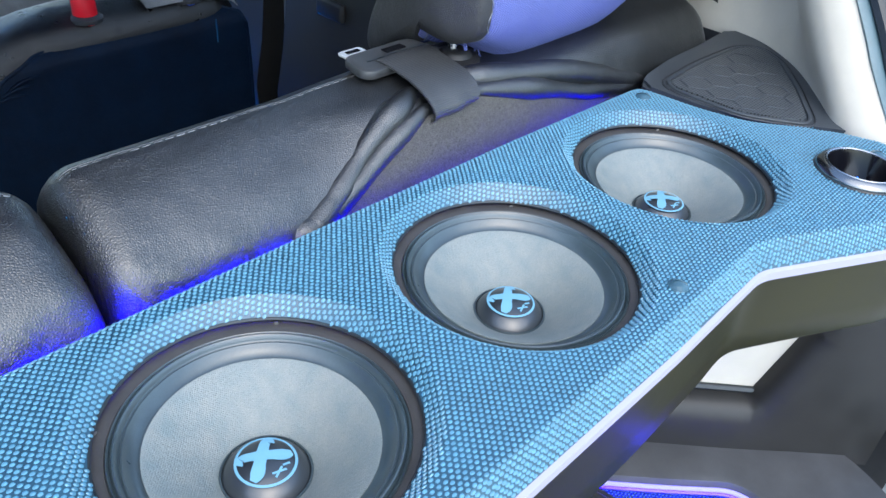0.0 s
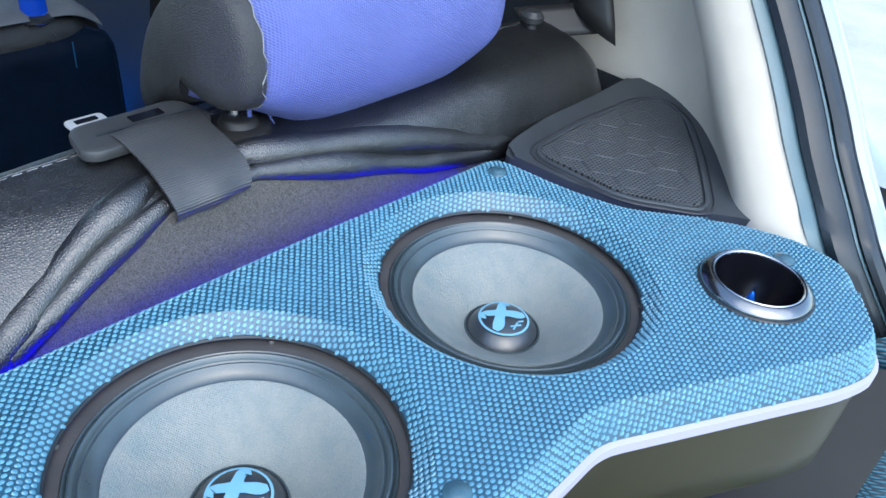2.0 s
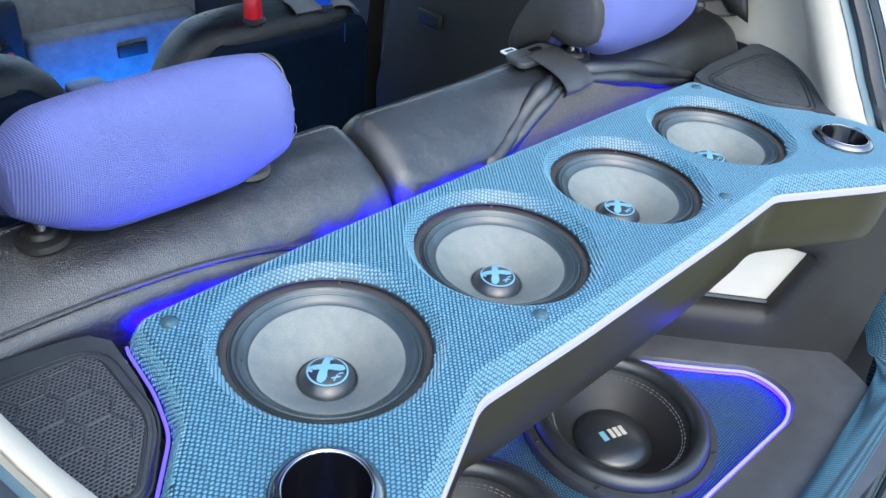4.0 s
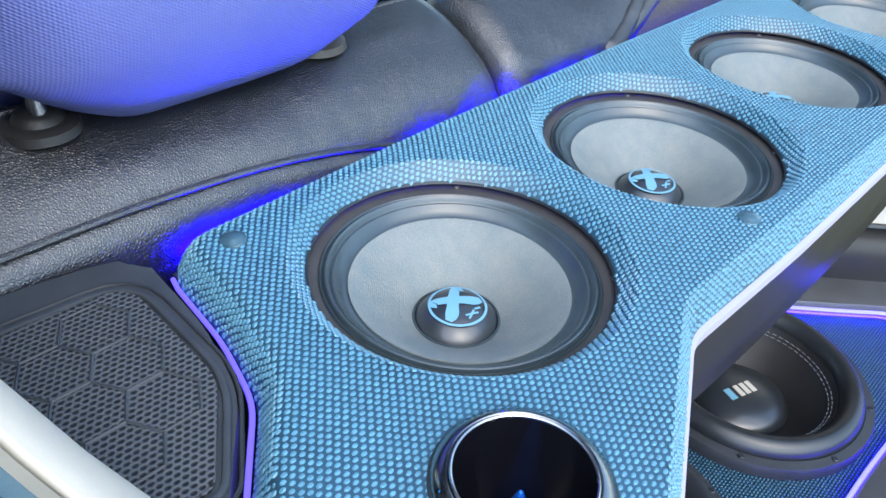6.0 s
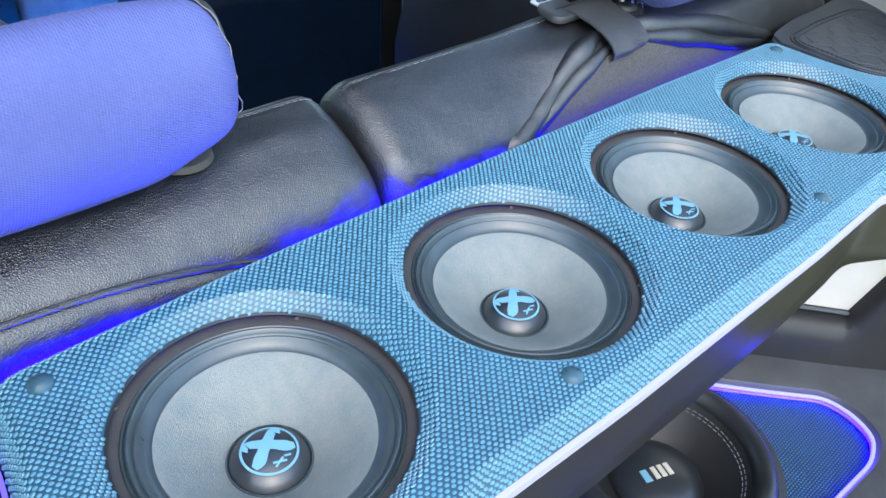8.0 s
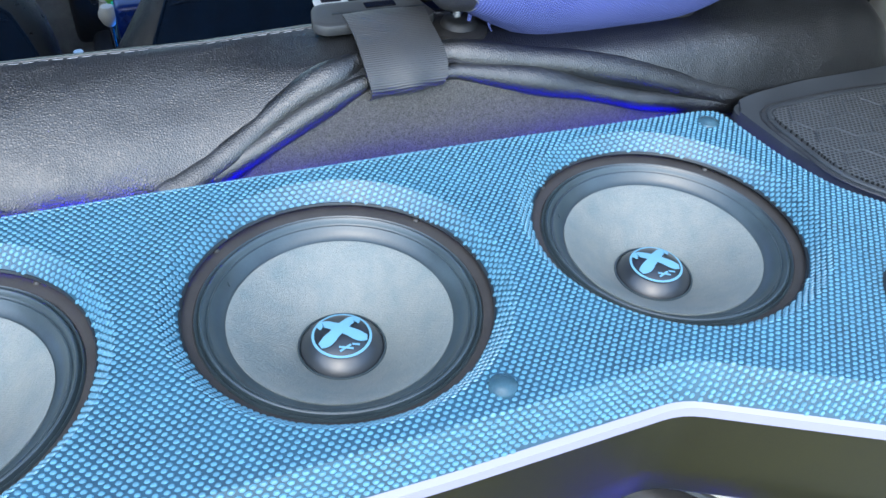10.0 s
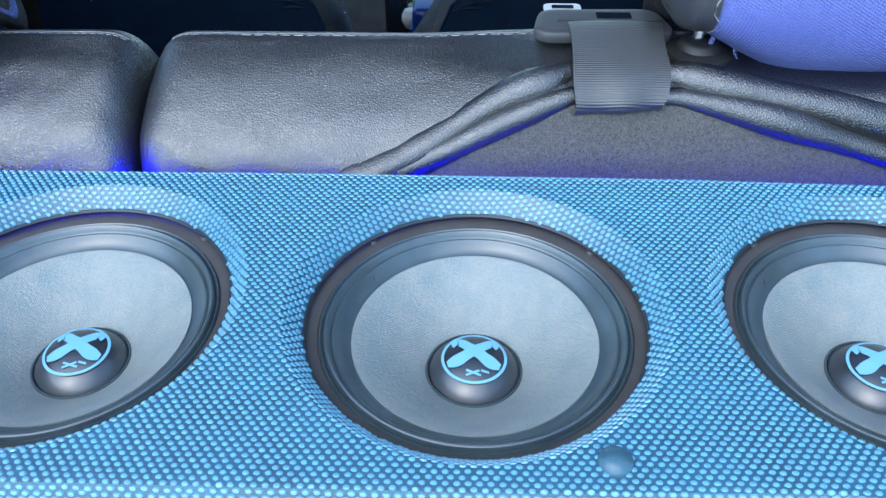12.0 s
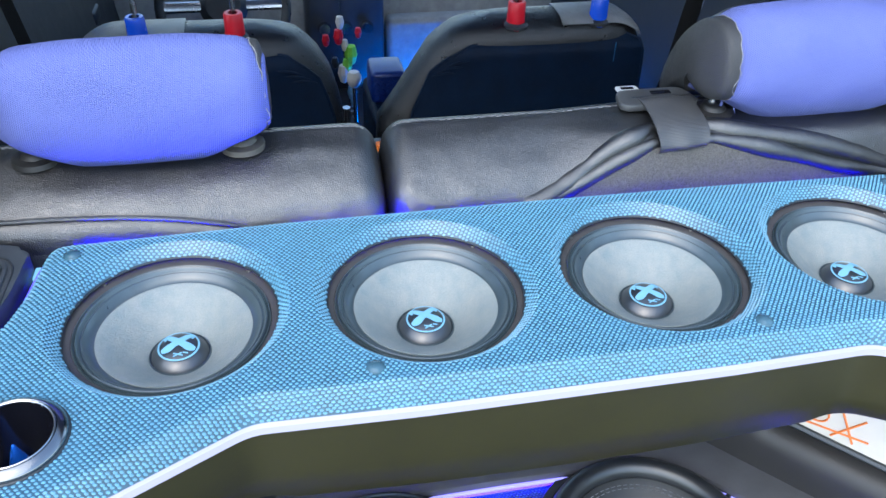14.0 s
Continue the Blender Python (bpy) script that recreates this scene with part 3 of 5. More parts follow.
def build_speaker():
    s = thing("midrange_speaker", "round black midrange speaker with grey paper cone sunk in fabric shelf", "speaker", pose(SPEAKER_X[0], 0, 0.9475), "four midrange speakers")
    part("frame", lathe([(0.1015, 0.0300), (0.1015, 0.0358), (0.0925, 0.0358), (0.0890, 0.0350), (0.0872, 0.0344), (0.0868, 0.0332)], 96), BASKET, s, "matt brown black pressed frame")
    roll = [(0.0870, 0.0335), (0.0866, 0.0350), (0.0860, 0.0357), (0.0853, 0.0352), (0.0848, 0.0336), (0.0844, 0.0333), (0.0839, 0.0350), (0.0833, 0.0363), (0.0824, 0.0367), (0.0814, 0.0358), (0.0806, 0.0336), (0.0801, 0.0326), (0.0796, 0.0323), (0.0789, 0.0330), (0.0780, 0.0329), (0.0768, 0.0313), (0.0748, 0.0287), (0.0725, 0.0270), (0.0704, 0.0262), (0.0688, 0.0260)]
    part("surround", lathe(roll, 96), RUBBER, s, "ribbed black surround")
    cone = [(0.0693, 0.0258), (0.0692, 0.0270), (0.0680, 0.0266), (0.064, 0.0242), (0.057, 0.0197), (0.048, 0.0132), (0.038, 0.0056), (0.0305, 0.0002), (0.0262, -0.0034)]
    part("cone", lathe(cone, 96), CONE, s, "grey pressed paper cone")
    dome = [(0.0272, -0.0028), (0.0266, -0.0016), (0.0250, 0.0006), (0.0222, 0.0036), (0.0185, 0.0062), (0.014, 0.0082), (0.008, 0.0097), (0.0, 0.0103)]
    cap = part("dust_cap", lathe(dome, 64), CAP, s, "glossy black dust cap")
    part("emblem", emblem_mesh(), EMBLEM, cap, "pale blue round emblem")
    part("glue_bead", tube([(0.0276 * math.cos(t), 0.0276 * math.sin(t), -0.0014) for t in np.linspace(0, 2 * math.pi, 65)[:-1]], 0.0008, 6, True), RUBBER, s)
    for i in range(4):
        a = math.radians(45 + 90 * i)
        b = part("screw", lathe([(0.0, 0.0412), (0.0016, 0.0412), (0.0026, 0.0402), (0.0028, 0.039)], 12), BASKET, s)
        b.location = (0.0950 * math.cos(a), 0.0950 * math.sin(a), -0.0038)
    return s


def build_tweeter():
    t = thing("tweeter", "bullet tweeter with steel ring and blue phase plug in shelf", "tweeter", pose(*TWEETERS[0], TOP), "two bullet tweeters")
    part("ring", lathe([(0.0404, 0.0012), (0.0406, 0.0030), (0.0398, 0.0046), (0.0352, 0.0078), (0.0340, 0.0082), (0.0334, 0.0076), (0.0333, 0.0050)], 72), RING, t, "polished dark chrome ring")
    part("gasket", lathe([(0.0420, -0.003), (0.0421, 0.0008), (0.0414, 0.0016), (0.0402, 0.0018)], 72), SEAL, t, "black rubber base")
    part("lip", lathe([(0.0331, 0.0050), (0.0329, 0.0080), (0.0322, 0.0086), (0.0315, 0.0081), (0.0313, 0.0060)], 72), STEEL, t, "thin bright lip")
    part("horn", lathe([(0.0314, 0.0070), (0.0306, 0.0040), (0.0285, -0.004), (0.024, -0.0145), (0.018, -0.0245), (0.012, -0.0325), (0.010, -0.036)], 72), HORN, t, "glossy black horn")
    part("phase_plug", lathe([(0.0, -0.0040), (0.0012, -0.0052), (0.0032, -0.011), (0.0066, -0.021), (0.0105, -0.036)], 32), PLUG, t, "blue metal bullet plug")
    return t


build_shelf()
spk = build_speaker()
for i, x in enumerate(SPEAKER_X[1:]):
    copy_thing(spk, pose(x, 0, 0.9475, 0, 0, (4, -3, -6)[i]))
tw = build_tweeter()
copy_thing(tw, pose(*TWEETERS[1], TOP))


# ---- side grilles ----
TRAY = [(0.489, 0.124), (0.495, 0.05), (0.509, -0.001), (0.566, -0.072), (0.572, -0.085), (0.582, -0.080), (0.594, -0.060), (0.630, -0.032), (0.679, 0.006), (0.715, 0.042), (0.750, 0.094), (0.763, 0.128), (0.748, 0.150), (0.65, 0.144), (0.58, 0.143), (0.516, 0.134)]
MESH = [(0.509, 0.103), (0.512, 0.012), (0.549, -0.041), (0.563, -0.037), (0.632, 0.008), (0.694, 0.056), (0.714, 0.090), (0.690, 0.105), (0.60, 0.109)]


def build_grille(side):
    g = thing("side_grille", "dark plastic speaker grille beside the shelf with honeycomb mesh", "speaker grille", group="side grilles")
    flip = lambda loop: [(side * x, y) for x, y in loop]  # noqa: E731
    part("tray", plate(rounded(flip(TRAY), 0.015, 0.01), 0.955, 0.9935, 0.004), GREY_PLASTIC, g)
    part("mesh", plate(rounded(flip(MESH), 0.012, 0.01), 0.98, 0.9965, 0.0015), GRILLE, g, "fine perforated mesh")
    border = [(x, y, 0.9945) for x, y in outset(rounded(flip(MESH), 0.02, 0.01), 0.0045)]
    part("rim", tube(border, 0.0022, 8, True, 0.8), GREY_PLASTIC, g, "raised rim")
    border = [(x, y, 0.9938) for x, y in outset(rounded(flip(MESH), 0.02, 0.01), 0.011)]
    part("groove", tube(border, 0.0012, 6, True), PLASTIC, g)
    # faint raised honeycomb ribs on the mesh
    s = 0.019
    pts = []
    for i in range(-2, 12):
        for j in range(-8, 8):
            pts.append((0.51 + i * s * 1.5, j * s * 1.732 + (i % 2) * s * 0.866))
    inner = outset(MESH, -0.006)
    for x, y in pts:
        ring = [(x + s * math.cos(k * math.pi / 3), y + s * math.sin(k * math.pi / 3)) for k in range(7)]
        ok = inside(inner, np.array(ring))
        bmr = bmesh.new()
        some = False
        for k in range(3):
            if ok[k] and ok[k + 1]:
                some = True
                a, b = Vector((side * ring[k][0], ring[k][1], 0.9968)), Vector((side * ring[k + 1][0], ring[k + 1][1], 0.9968))
                nn = (b - a).cross(Vector((0, 0, 1))).normalized() * 0.0009
                up = Vector((0, 0, 0.0006))
                vs = [bmr.verts.new(q) for q in (a - nn, a + up, a + nn, b - nn, b + up, b + nn)]
                bmr.faces.new((vs[0], vs[1], vs[4], vs[3])), bmr.faces.new((vs[1], vs[2], vs[5], vs[4]))
        if some:
            part("rib", bmr, GREY_PLASTIC, g, smooth=False)
        else:
            bmr.free()
    return g


for s in (1, -1):
    build_grille(s)


# ---- rear seat ----
MID = [(0.150, 0.90), (0.139, 0.945), (0.141, 0.970), (0.152, 0.993), (0.172, 1.014), (0.200, 1.030), (0.225, 1.039), (0.243, 1.042), (0.260, 1.034), (0.276, 1.010), (0.290, 0.95), (0.30, 0.80)]
FLAT = [(0.146, 0.90), (0.137, 0.945), (0.140, 0.975), (0.147, 1.005), (0.157, 1.028), (0.172, 1.040), (0.205, 1.044), (0.243, 1.046), (0.262, 1.037), (0.279, 1.010), (0.293, 0.95), (0.30, 0.80)]


def smoothstep(a, b, x):
    t = min(1.0, max(0.0, (x - a) / (b - a)))
    return t * t * (3 - 2 * t)


def seat_section(x, x0, x1, seed):
    """The seat back's outline at x, as points (y, z) from the rear foot over the top to the front."""
    f = smoothstep(0.06, 0.19, x) * (1 - 0.4 * smoothstep(0.5, 0.66, x))
    sec = np.array(MID) * (1 - f) + np.array(FLAT) * f
    sec = spline(sec, 40)
    d = min(x - x0, x1 - x)
    k = 0.030
    pull = 1 - math.sqrt(max(0.0, 1 - (1 - min(d, k) / k) ** 2)) if d < k else 0.0
    axis = np.array([0.225, 0.93])
    sec = sec + (axis - sec) * pull * np.array([0.22, 0.32])
    out = []
    for j, (y, z) in enumerate(sec):
        w = 0.0016 * noise.noise(Vector((x * 14 + seed, y * 40, z * 40))) + 0.0007 * noise.noise(Vector((x * 60 + seed, y * 90, z * 90)))
        low = 1 - smoothstep(0.985, 1.022, z)
        for foot, lean, deep in ((-0.085, 0.9, 0.0022), (-0.040, 1.5, 0.0030), (0.002, 1.1, 0.0024), (-0.165, -1.2, 0.0016), (-0.215, -0.9, 0.0012)):
            c = foot - lean * (z - 0.96)
            w += deep * low * math.exp(-(((x - c) / 0.010) ** 2))
        out.append((y - w, z + 0.7 * w))
    return out


def hem(x):
    """Where the rear leather's lower edge lies along the section: 0 at the foot, about 18 where the belt loop draws it up."""
    up = min(1.0, max(0.0, (x - 0.040) / 0.140))
    down = min(1.0, max(0.0, (0.515 - x) / 0.262))
    return 8.0 * smoothstep(-0.08, 0.03, x) * (1 - smoothstep(0.53, 0.64, x)) + 9.5 * up * down**1.15


def build_seat(name, x0, x1, seed, label):
    seat = thing(name, label, "rear seat", group="rear seat backs")
    xs = sorted(set(list(np.linspace(x0, x0 + 0.03, 7)) + list(np.linspace(x0 + 0.03, x1 - 0.03, 80)) + list(np.linspace(x1 - 0.03, x1, 7))))
    rows = []
    for x in xs:
        sec = np.array(seat_section(x, x0, x1, seed))
        if seed == 2:
            first = hem(x)
            idx = np.linspace(first, 39, 40)
            sec = np.stack([np.interp(idx, np.arange(40), sec[:, c]) for c in (0, 1)], 1)
        rows.append([(x, y, z) for y, z in sec])
    part("backrest", grid(rows, cap=True), LEATHER, seat, "black grained leather")
    pipe = []
    for x in xs[3:-3]:
        sec = np.array(seat_section(x, x0, x1, seed))
        y, z = [np.interp(24.8, np.arange(40), sec[:, c]) for c in (0, 1)]
        w = 0.0016 * noise.noise(Vector((x * 30, seed * 7.0, 0)))
        pipe.append((x, y + w, z - 0.0002))
    part("piping", tube(pipe, 0.0010, 6), LEATHER, seat)
    stitch = bmesh.new()
    for k in range(0, len(pipe) - 1):
        a, b = Vector(pipe[k]), Vector(pipe[k + 1])
        off = Vector((0, -0.0030, 0.0002))
        a, b = a + off, a + off + (b - a) * 0.72
        nn = Vector((0, 0.00042, 0))
        up = Vector((0, 0, 0.0005))
        vs = [stitch.verts.new(q) for q in (a - nn, a + up, a + nn, b - nn, b + up, b + nn)]
        stitch.faces.new((vs[0], vs[1], vs[4], vs[3])), stitch.faces.new((vs[1], vs[2], vs[5], vs[4]))
    part("stitching", stitch, THREAD, seat, "pale thread stitching", smooth=False)
    return seat


left = build_seat("rear_seat_back", -0.70, -0.1300, 1, "narrow black leather rear seat back behind the shelf")
right = build_seat("rear_seat_back", -0.1270, 0.700, 2, "wide black leather rear seat back with belt loop")
flap = spline([(-0.69, 0.1535, 1.006), (-0.57, 0.1545, 1.006), (-0.47, 0.1545, 1.005), (-0.38, 0.151, 1.000), (-0.30, 0.144, 0.988), (-0.24, 0.135, 0.972), (-0.20, 0.129, 0.958)], 70)
part("hem_seam", tube([(x, y - 0.001, z) for x, y, z in flap], 0.0026, 8), LEATHER, left, "raised hem seam")
rows = []
for i, (x, y, z) in enumerate(flap):
    w = 0.002 * noise.noise(Vector((x * 25, 3.0, 0)))
    rows.append([(x, y + a + w * q, z + b) for a, b, q in ((0.004, -0.001, 0), (-0.002, -0.004, 0.3), (-0.0075, -0.010, 1), (-0.0115, -0.020, 1), (-0.0135, -0.034, 1), (-0.012, -0.06, 0))])
part("hem_flap", grid(rows), LEATHER, left, "rolled leather hem")
part("carpet_board", grid([[(x, y + 0.0035, z - 0.002) for y, z in seat_section(x, -0.127, 0.70, 2)[:24]] for x in np.linspace(0.02, 0.56, 40)]), CARPET, right, "dark grey carpeted seat back board")
for k, (drop, dy, r) in enumerate(((1.0, 0.0030, 0.0145), (-1.6, 0.0005, 0.0110))):
    for xa, xb in ((0.004, 0.200), (0.238, 0.552)):
        line = []
        for x in np.linspace(xa, xb, 40):
            sec = np.array(seat_section(x, -0.1270, 0.70, 2))
            i = max(4.0, hem(x) + drop * min(1.0, 8 * min(abs(x - 0.03), abs(x - 0.535))))
            y, z = [np.interp(i, np.arange(40), sec[:, c]) for c in (0, 1)]
            line.append((x, y + 0.0050 + dy, z - 0.002))
        part("hem_roll", tube(line, [float(r) * (0.62 + 0.38 * smoothstep(0.015, 0.07, abs(x - 0.219))) * (0.25 + 0.75 * smoothstep(0.004, 0.035, x) * smoothstep(0.552, 0.50, x)) * (0.9 + 0.35 * noise.noise(Vector((x * 14, k * 5, 0)))) for x, _, _ in line], 10), LEATHER, right, "folded leather hem")


# ---- seat belt and buckle over the wide seat back ----
def build_belt():
    belt = thing("seat_belt", "black webbing belt loop with buckle over the seat top", "seat belt")
    path = spline([(0.2, 0.2352, 1.0560), (0.2, 0.231, 1.0584), (0.2, 0.220, 1.0590), (0.2, 0.205, 1.0572), (0.2, 0.186, 1.0545), (0.2, 0.170, 1.0500), (0.2, 0.1595, 1.0435), (0.2, 0.1545, 1.0350), (0.2, 0.1560, 1.0275), (0.2, 0.163, 1.0225), (0.2, 0.176, 1.0200)], 36)
    rows = []
    for i, (_, y, z) in enumerate(path):
        q = i / 35
        w = 0.0335 - 0.0035 * smoothstep(0.35, 0.8, q) + 0.0008 * math.sin(i * 0.4)
        row = []
        for u in np.linspace(-1, 1, 15):
            tuck = 0.006 * smoothstep(0.55, 0.95, q) * (0.5 + 0.5 * u)
            wave = 0.0009 * math.sin(u * 5 + 1.0) * smoothstep(0.3, 0.7, q)
            row.append((0.2150 + u * w * 0.97 - 0.0060 * q, y - wave - 0.0012 * math.cos(u * 1.5) * smoothstep(0.4, 0.7, q), z + tuck + 0.0012 * math.cos(u * 1.5) * (1 - smoothstep(0.4, 0.7, q))))
        row += [(a, b + 0.0012, c - 0.0016) for a, b, c in reversed(row)]
        rows.append(row)
    part("webbing", grid(rows, close_v=True, cap=True), BELT, belt)
    shape = rounded([(0.156, 0.224), (0.162, 0.258), (0.248, 0.260), (0.256, 0.224), (0.248, 0.216), (0.164, 0.216)], 0.012, 0.004)
    part("buckle", pad(shape, 1.0480, 1.0570, 0.0025), BUCKLE, belt, "flat dark grey plastic buckle")
    part("slot", plate(rounded([(0.203, 0.2405), (0.203, 0.2495), (0.228, 0.2495), (0.228, 0.2405)], 0.001, 0.003), 1.0560, 1.0578), HORN, belt, "black slot")
    part("groove", plate([(0.174, 0.2350), (0.174, 0.2372), (0.250, 0.2372), (0.250, 0.2350)], 1.0560, 1.0576), SEAL, belt)
    part("tongue", pad(rounded([(0.166, 0.252), (0.166, 0.270), (0.194, 0.270), (0.194, 0.252)], 0.005, 0.003), 1.0535, 1.0560, 0.0008), TONGUE, belt, "bright metal tongue")
    part("tongue_slot", plate(rounded([(0.172, 0.2600), (0.172, 0.2655), (0.188, 0.2655), (0.188, 0.2600)], 0.001, 0.003), 1.0550, 1.0566), HORN, belt, "dark slot in the metal tongue")
    return belt


build_belt()


# ---- rear headrests ----
HEAD_LEFT = [(0.199, 1.036), (0.175, 1.055), (0.163, 1.086), (0.163, 1.122), (0.172, 1.152), (0.194, 1.170), (0.222, 1.167), (0.255, 1.142), (0.288, 1.100), (0.306, 1.060), (0.314, 1.022), (0.305, 1.008), (0.285, 1.022), (0.258, 1.040), (0.226, 1.033)]
HEAD_RIGHT = [(0.199, 1.036), (0.174, 1.056), (0.161, 1.088), (0.162, 1.123), (0.174, 1.152), (0.198, 1.170), (0.232, 1.171), (0.275, 1.150), (0.318, 1.108), (0.345, 1.056), (0.354, 1.015), (0.340, 1.000), (0.300, 1.022), (0.262, 1.040), (0.225, 1.034)]


def head_section(outline, x, half, swell=0.0, square=False):
    """square: the end is fuller, with a tighter corner."""
    p = np.array(outline + outline[:1])
    p = spline(p, 61)[:-1]
    c = np.array([0.235, 1.088])
    d = abs(x) / half
    if square:
        k = 1 - 0.11 * d**2.5 - 0.26 * max(0.0, (d - 0.80) / 0.20) ** 2.4
    else:
        k = 1 - 0.16 * d**2.5 - 0.30 * max(0.0, (d - 0.70) / 0.30) ** 2.2
    out = c + (p - c) * (k + swell)
    low = np.clip((1.085 - out[:, 1]) / 0.06, 0, 1)
    out[:, 1] += 0.030 * smoothstep(0.40, 1.0, d) * low * (out[:, 0] < 0.25)
    return out


def build_headrest(outline, x, half, inner, posts):
    """inner: the side, -1 or 1, whose black leather end shows."""
    h = thing("rear_headrest", "rear headrest with periwinkle knit cover and black leather end", "headrest", pose(x, 0, 0), "rear headrests")
    xs = [half * math.sin(t) for t in np.linspace(-math.pi / 2, math.pi / 2, 41)]
    rows = []
    for u in xs:
        row = []
        for y, z in head_section(outline, u, half, 0.0, inner > 0 and u > 0):
            w = 0.003 * noise.noise(Vector((u * 16 + x * 9, y * 22, z * 22)))
            row.append((u, y - w, z + w))
        rows.append(row)
    part("cover", grid(rows, close_v=True, cap=True), COVER, h, "stretched periwinkle knit cover")

    def hem_at(y):
        """Where the cover ends over the leather: further out behind than in front, where a square end was pulled."""
        return half * (0.975 - 0.085 * smoothstep(0.170, 0.225, y)) if inner > 0 else half * 0.88

    def end_point(j, u, swell):
        return head_section(outline, u, half, swell, inner > 0)[j]

    edge = [hem_at(y) for y, _ in head_section(outline, half * 0.9, half, 0.0, inner > 0)]
    rows = []
    for t in np.linspace(0, 1, 9):
        row = []
        for j, e in enumerate(edge):
            y, z = end_point(j, e, 0.014 - 0.015 * t - 0.09 * t**5)
            row.append((inner * (e + (half - e) * t + (-0.003 * t if inner > 0 else 0.0)), y, z))
        rows.append(row)
    c = np.array([0.235, 1.088])
    for q, w in ((0.85, 0.003), (0.65, 0.007), (0.4, 0.010), (0.15, 0.011), (0.02, 0.011)):
        rows.append([(inner * (half + (0.45 * w - 0.003 if inner > 0 else w)), *(c + (np.array([y, z]) - c) * q)) for _, y, z in rows[8]])
    part("leather_end", grid(rows, close_v=True, cap=True), LEATHER_MATT, h, "black leather end panel")
    ragged = []
    for j, e in enumerate(edge):
        y, z = end_point(j, e, 0.016)
        ragged.append((inner * (e + 0.0012 * math.sin(j * 1.7) + (0.003 * math.sin(j * 0.9) if 2 < j < 12 else 0.0)), y, z))
    part("stitching", tube(ragged, 0.0005, 5, True), THREAD, h, "frayed pale stitching")
    rows = [[(u, *p) for p in head_section(outline, u, half, 0.006)[26:47]] for u in np.linspace(-half * 0.93, half * 0.93, 21)]
    part("front_face", grid(rows), LEATHER, h, "black leather front face")
    if inner < 0:
        for i in range(6):
            a = -half * 0.80 + 0.006 * i
            y0, z0 = 0.213 + 0.010 * (i % 3), 1.052
            part("fray", tube(spline([(a, y0, z0 + 0.006), (a - 0.004, y0 - 0.006, z0 - 0.002), (a + 0.003 * (i % 2) - 0.004, y0 - 0.007, z0 - 0.010)], 6), 0.0018, 5, flat=0.5), COVER, h, "torn blue thread end")
    for s in posts:
        part("post", tube([(s, 0.214, 0.99), (s, 0.218, 1.03), (s, 0.230, 1.10)], 0.0055, 12), STEEL, h, "chrome post")
        # one collar gets a paler copy, the light on it painted in
        g = part("collar", lathe([(0.0, 0.009), (0.011, 0.009), (0.0135, 0.0075), (0.0155, 0.0035), (0.020, 0.0030), (0.0235, 0.0015), (0.025, -0.004)], 28), LINING if inner < 0 or s < 0 else COLLAR_LIT, h, "black plastic collar" if inner < 0 or s < 0 else "grey brown plastic collar, light put into its colour")
        g.location = (s, 0.216 if inner < 0 else 0.224, 1.044 if inner < 0 else 1.0385)
    return h


build_headrest(HEAD_LEFT, -0.381, 0.134, 1, (-0.111, 0.101))
build_headrest(HEAD_RIGHT, 0.398, 0.146, -1, (-0.125, 0.073))
k = thing("seat_release_knob", "black round release knob on the seat corner", "knob", pose(0.649, 0.228, 1.04))
part("knob", lathe([(0.0, 0.022), (0.008, 0.021), (0.012, 0.016), (0.011, 0.010), (0.006, 0.007), (0.006, -0.008)], 24), PLASTIC, k)


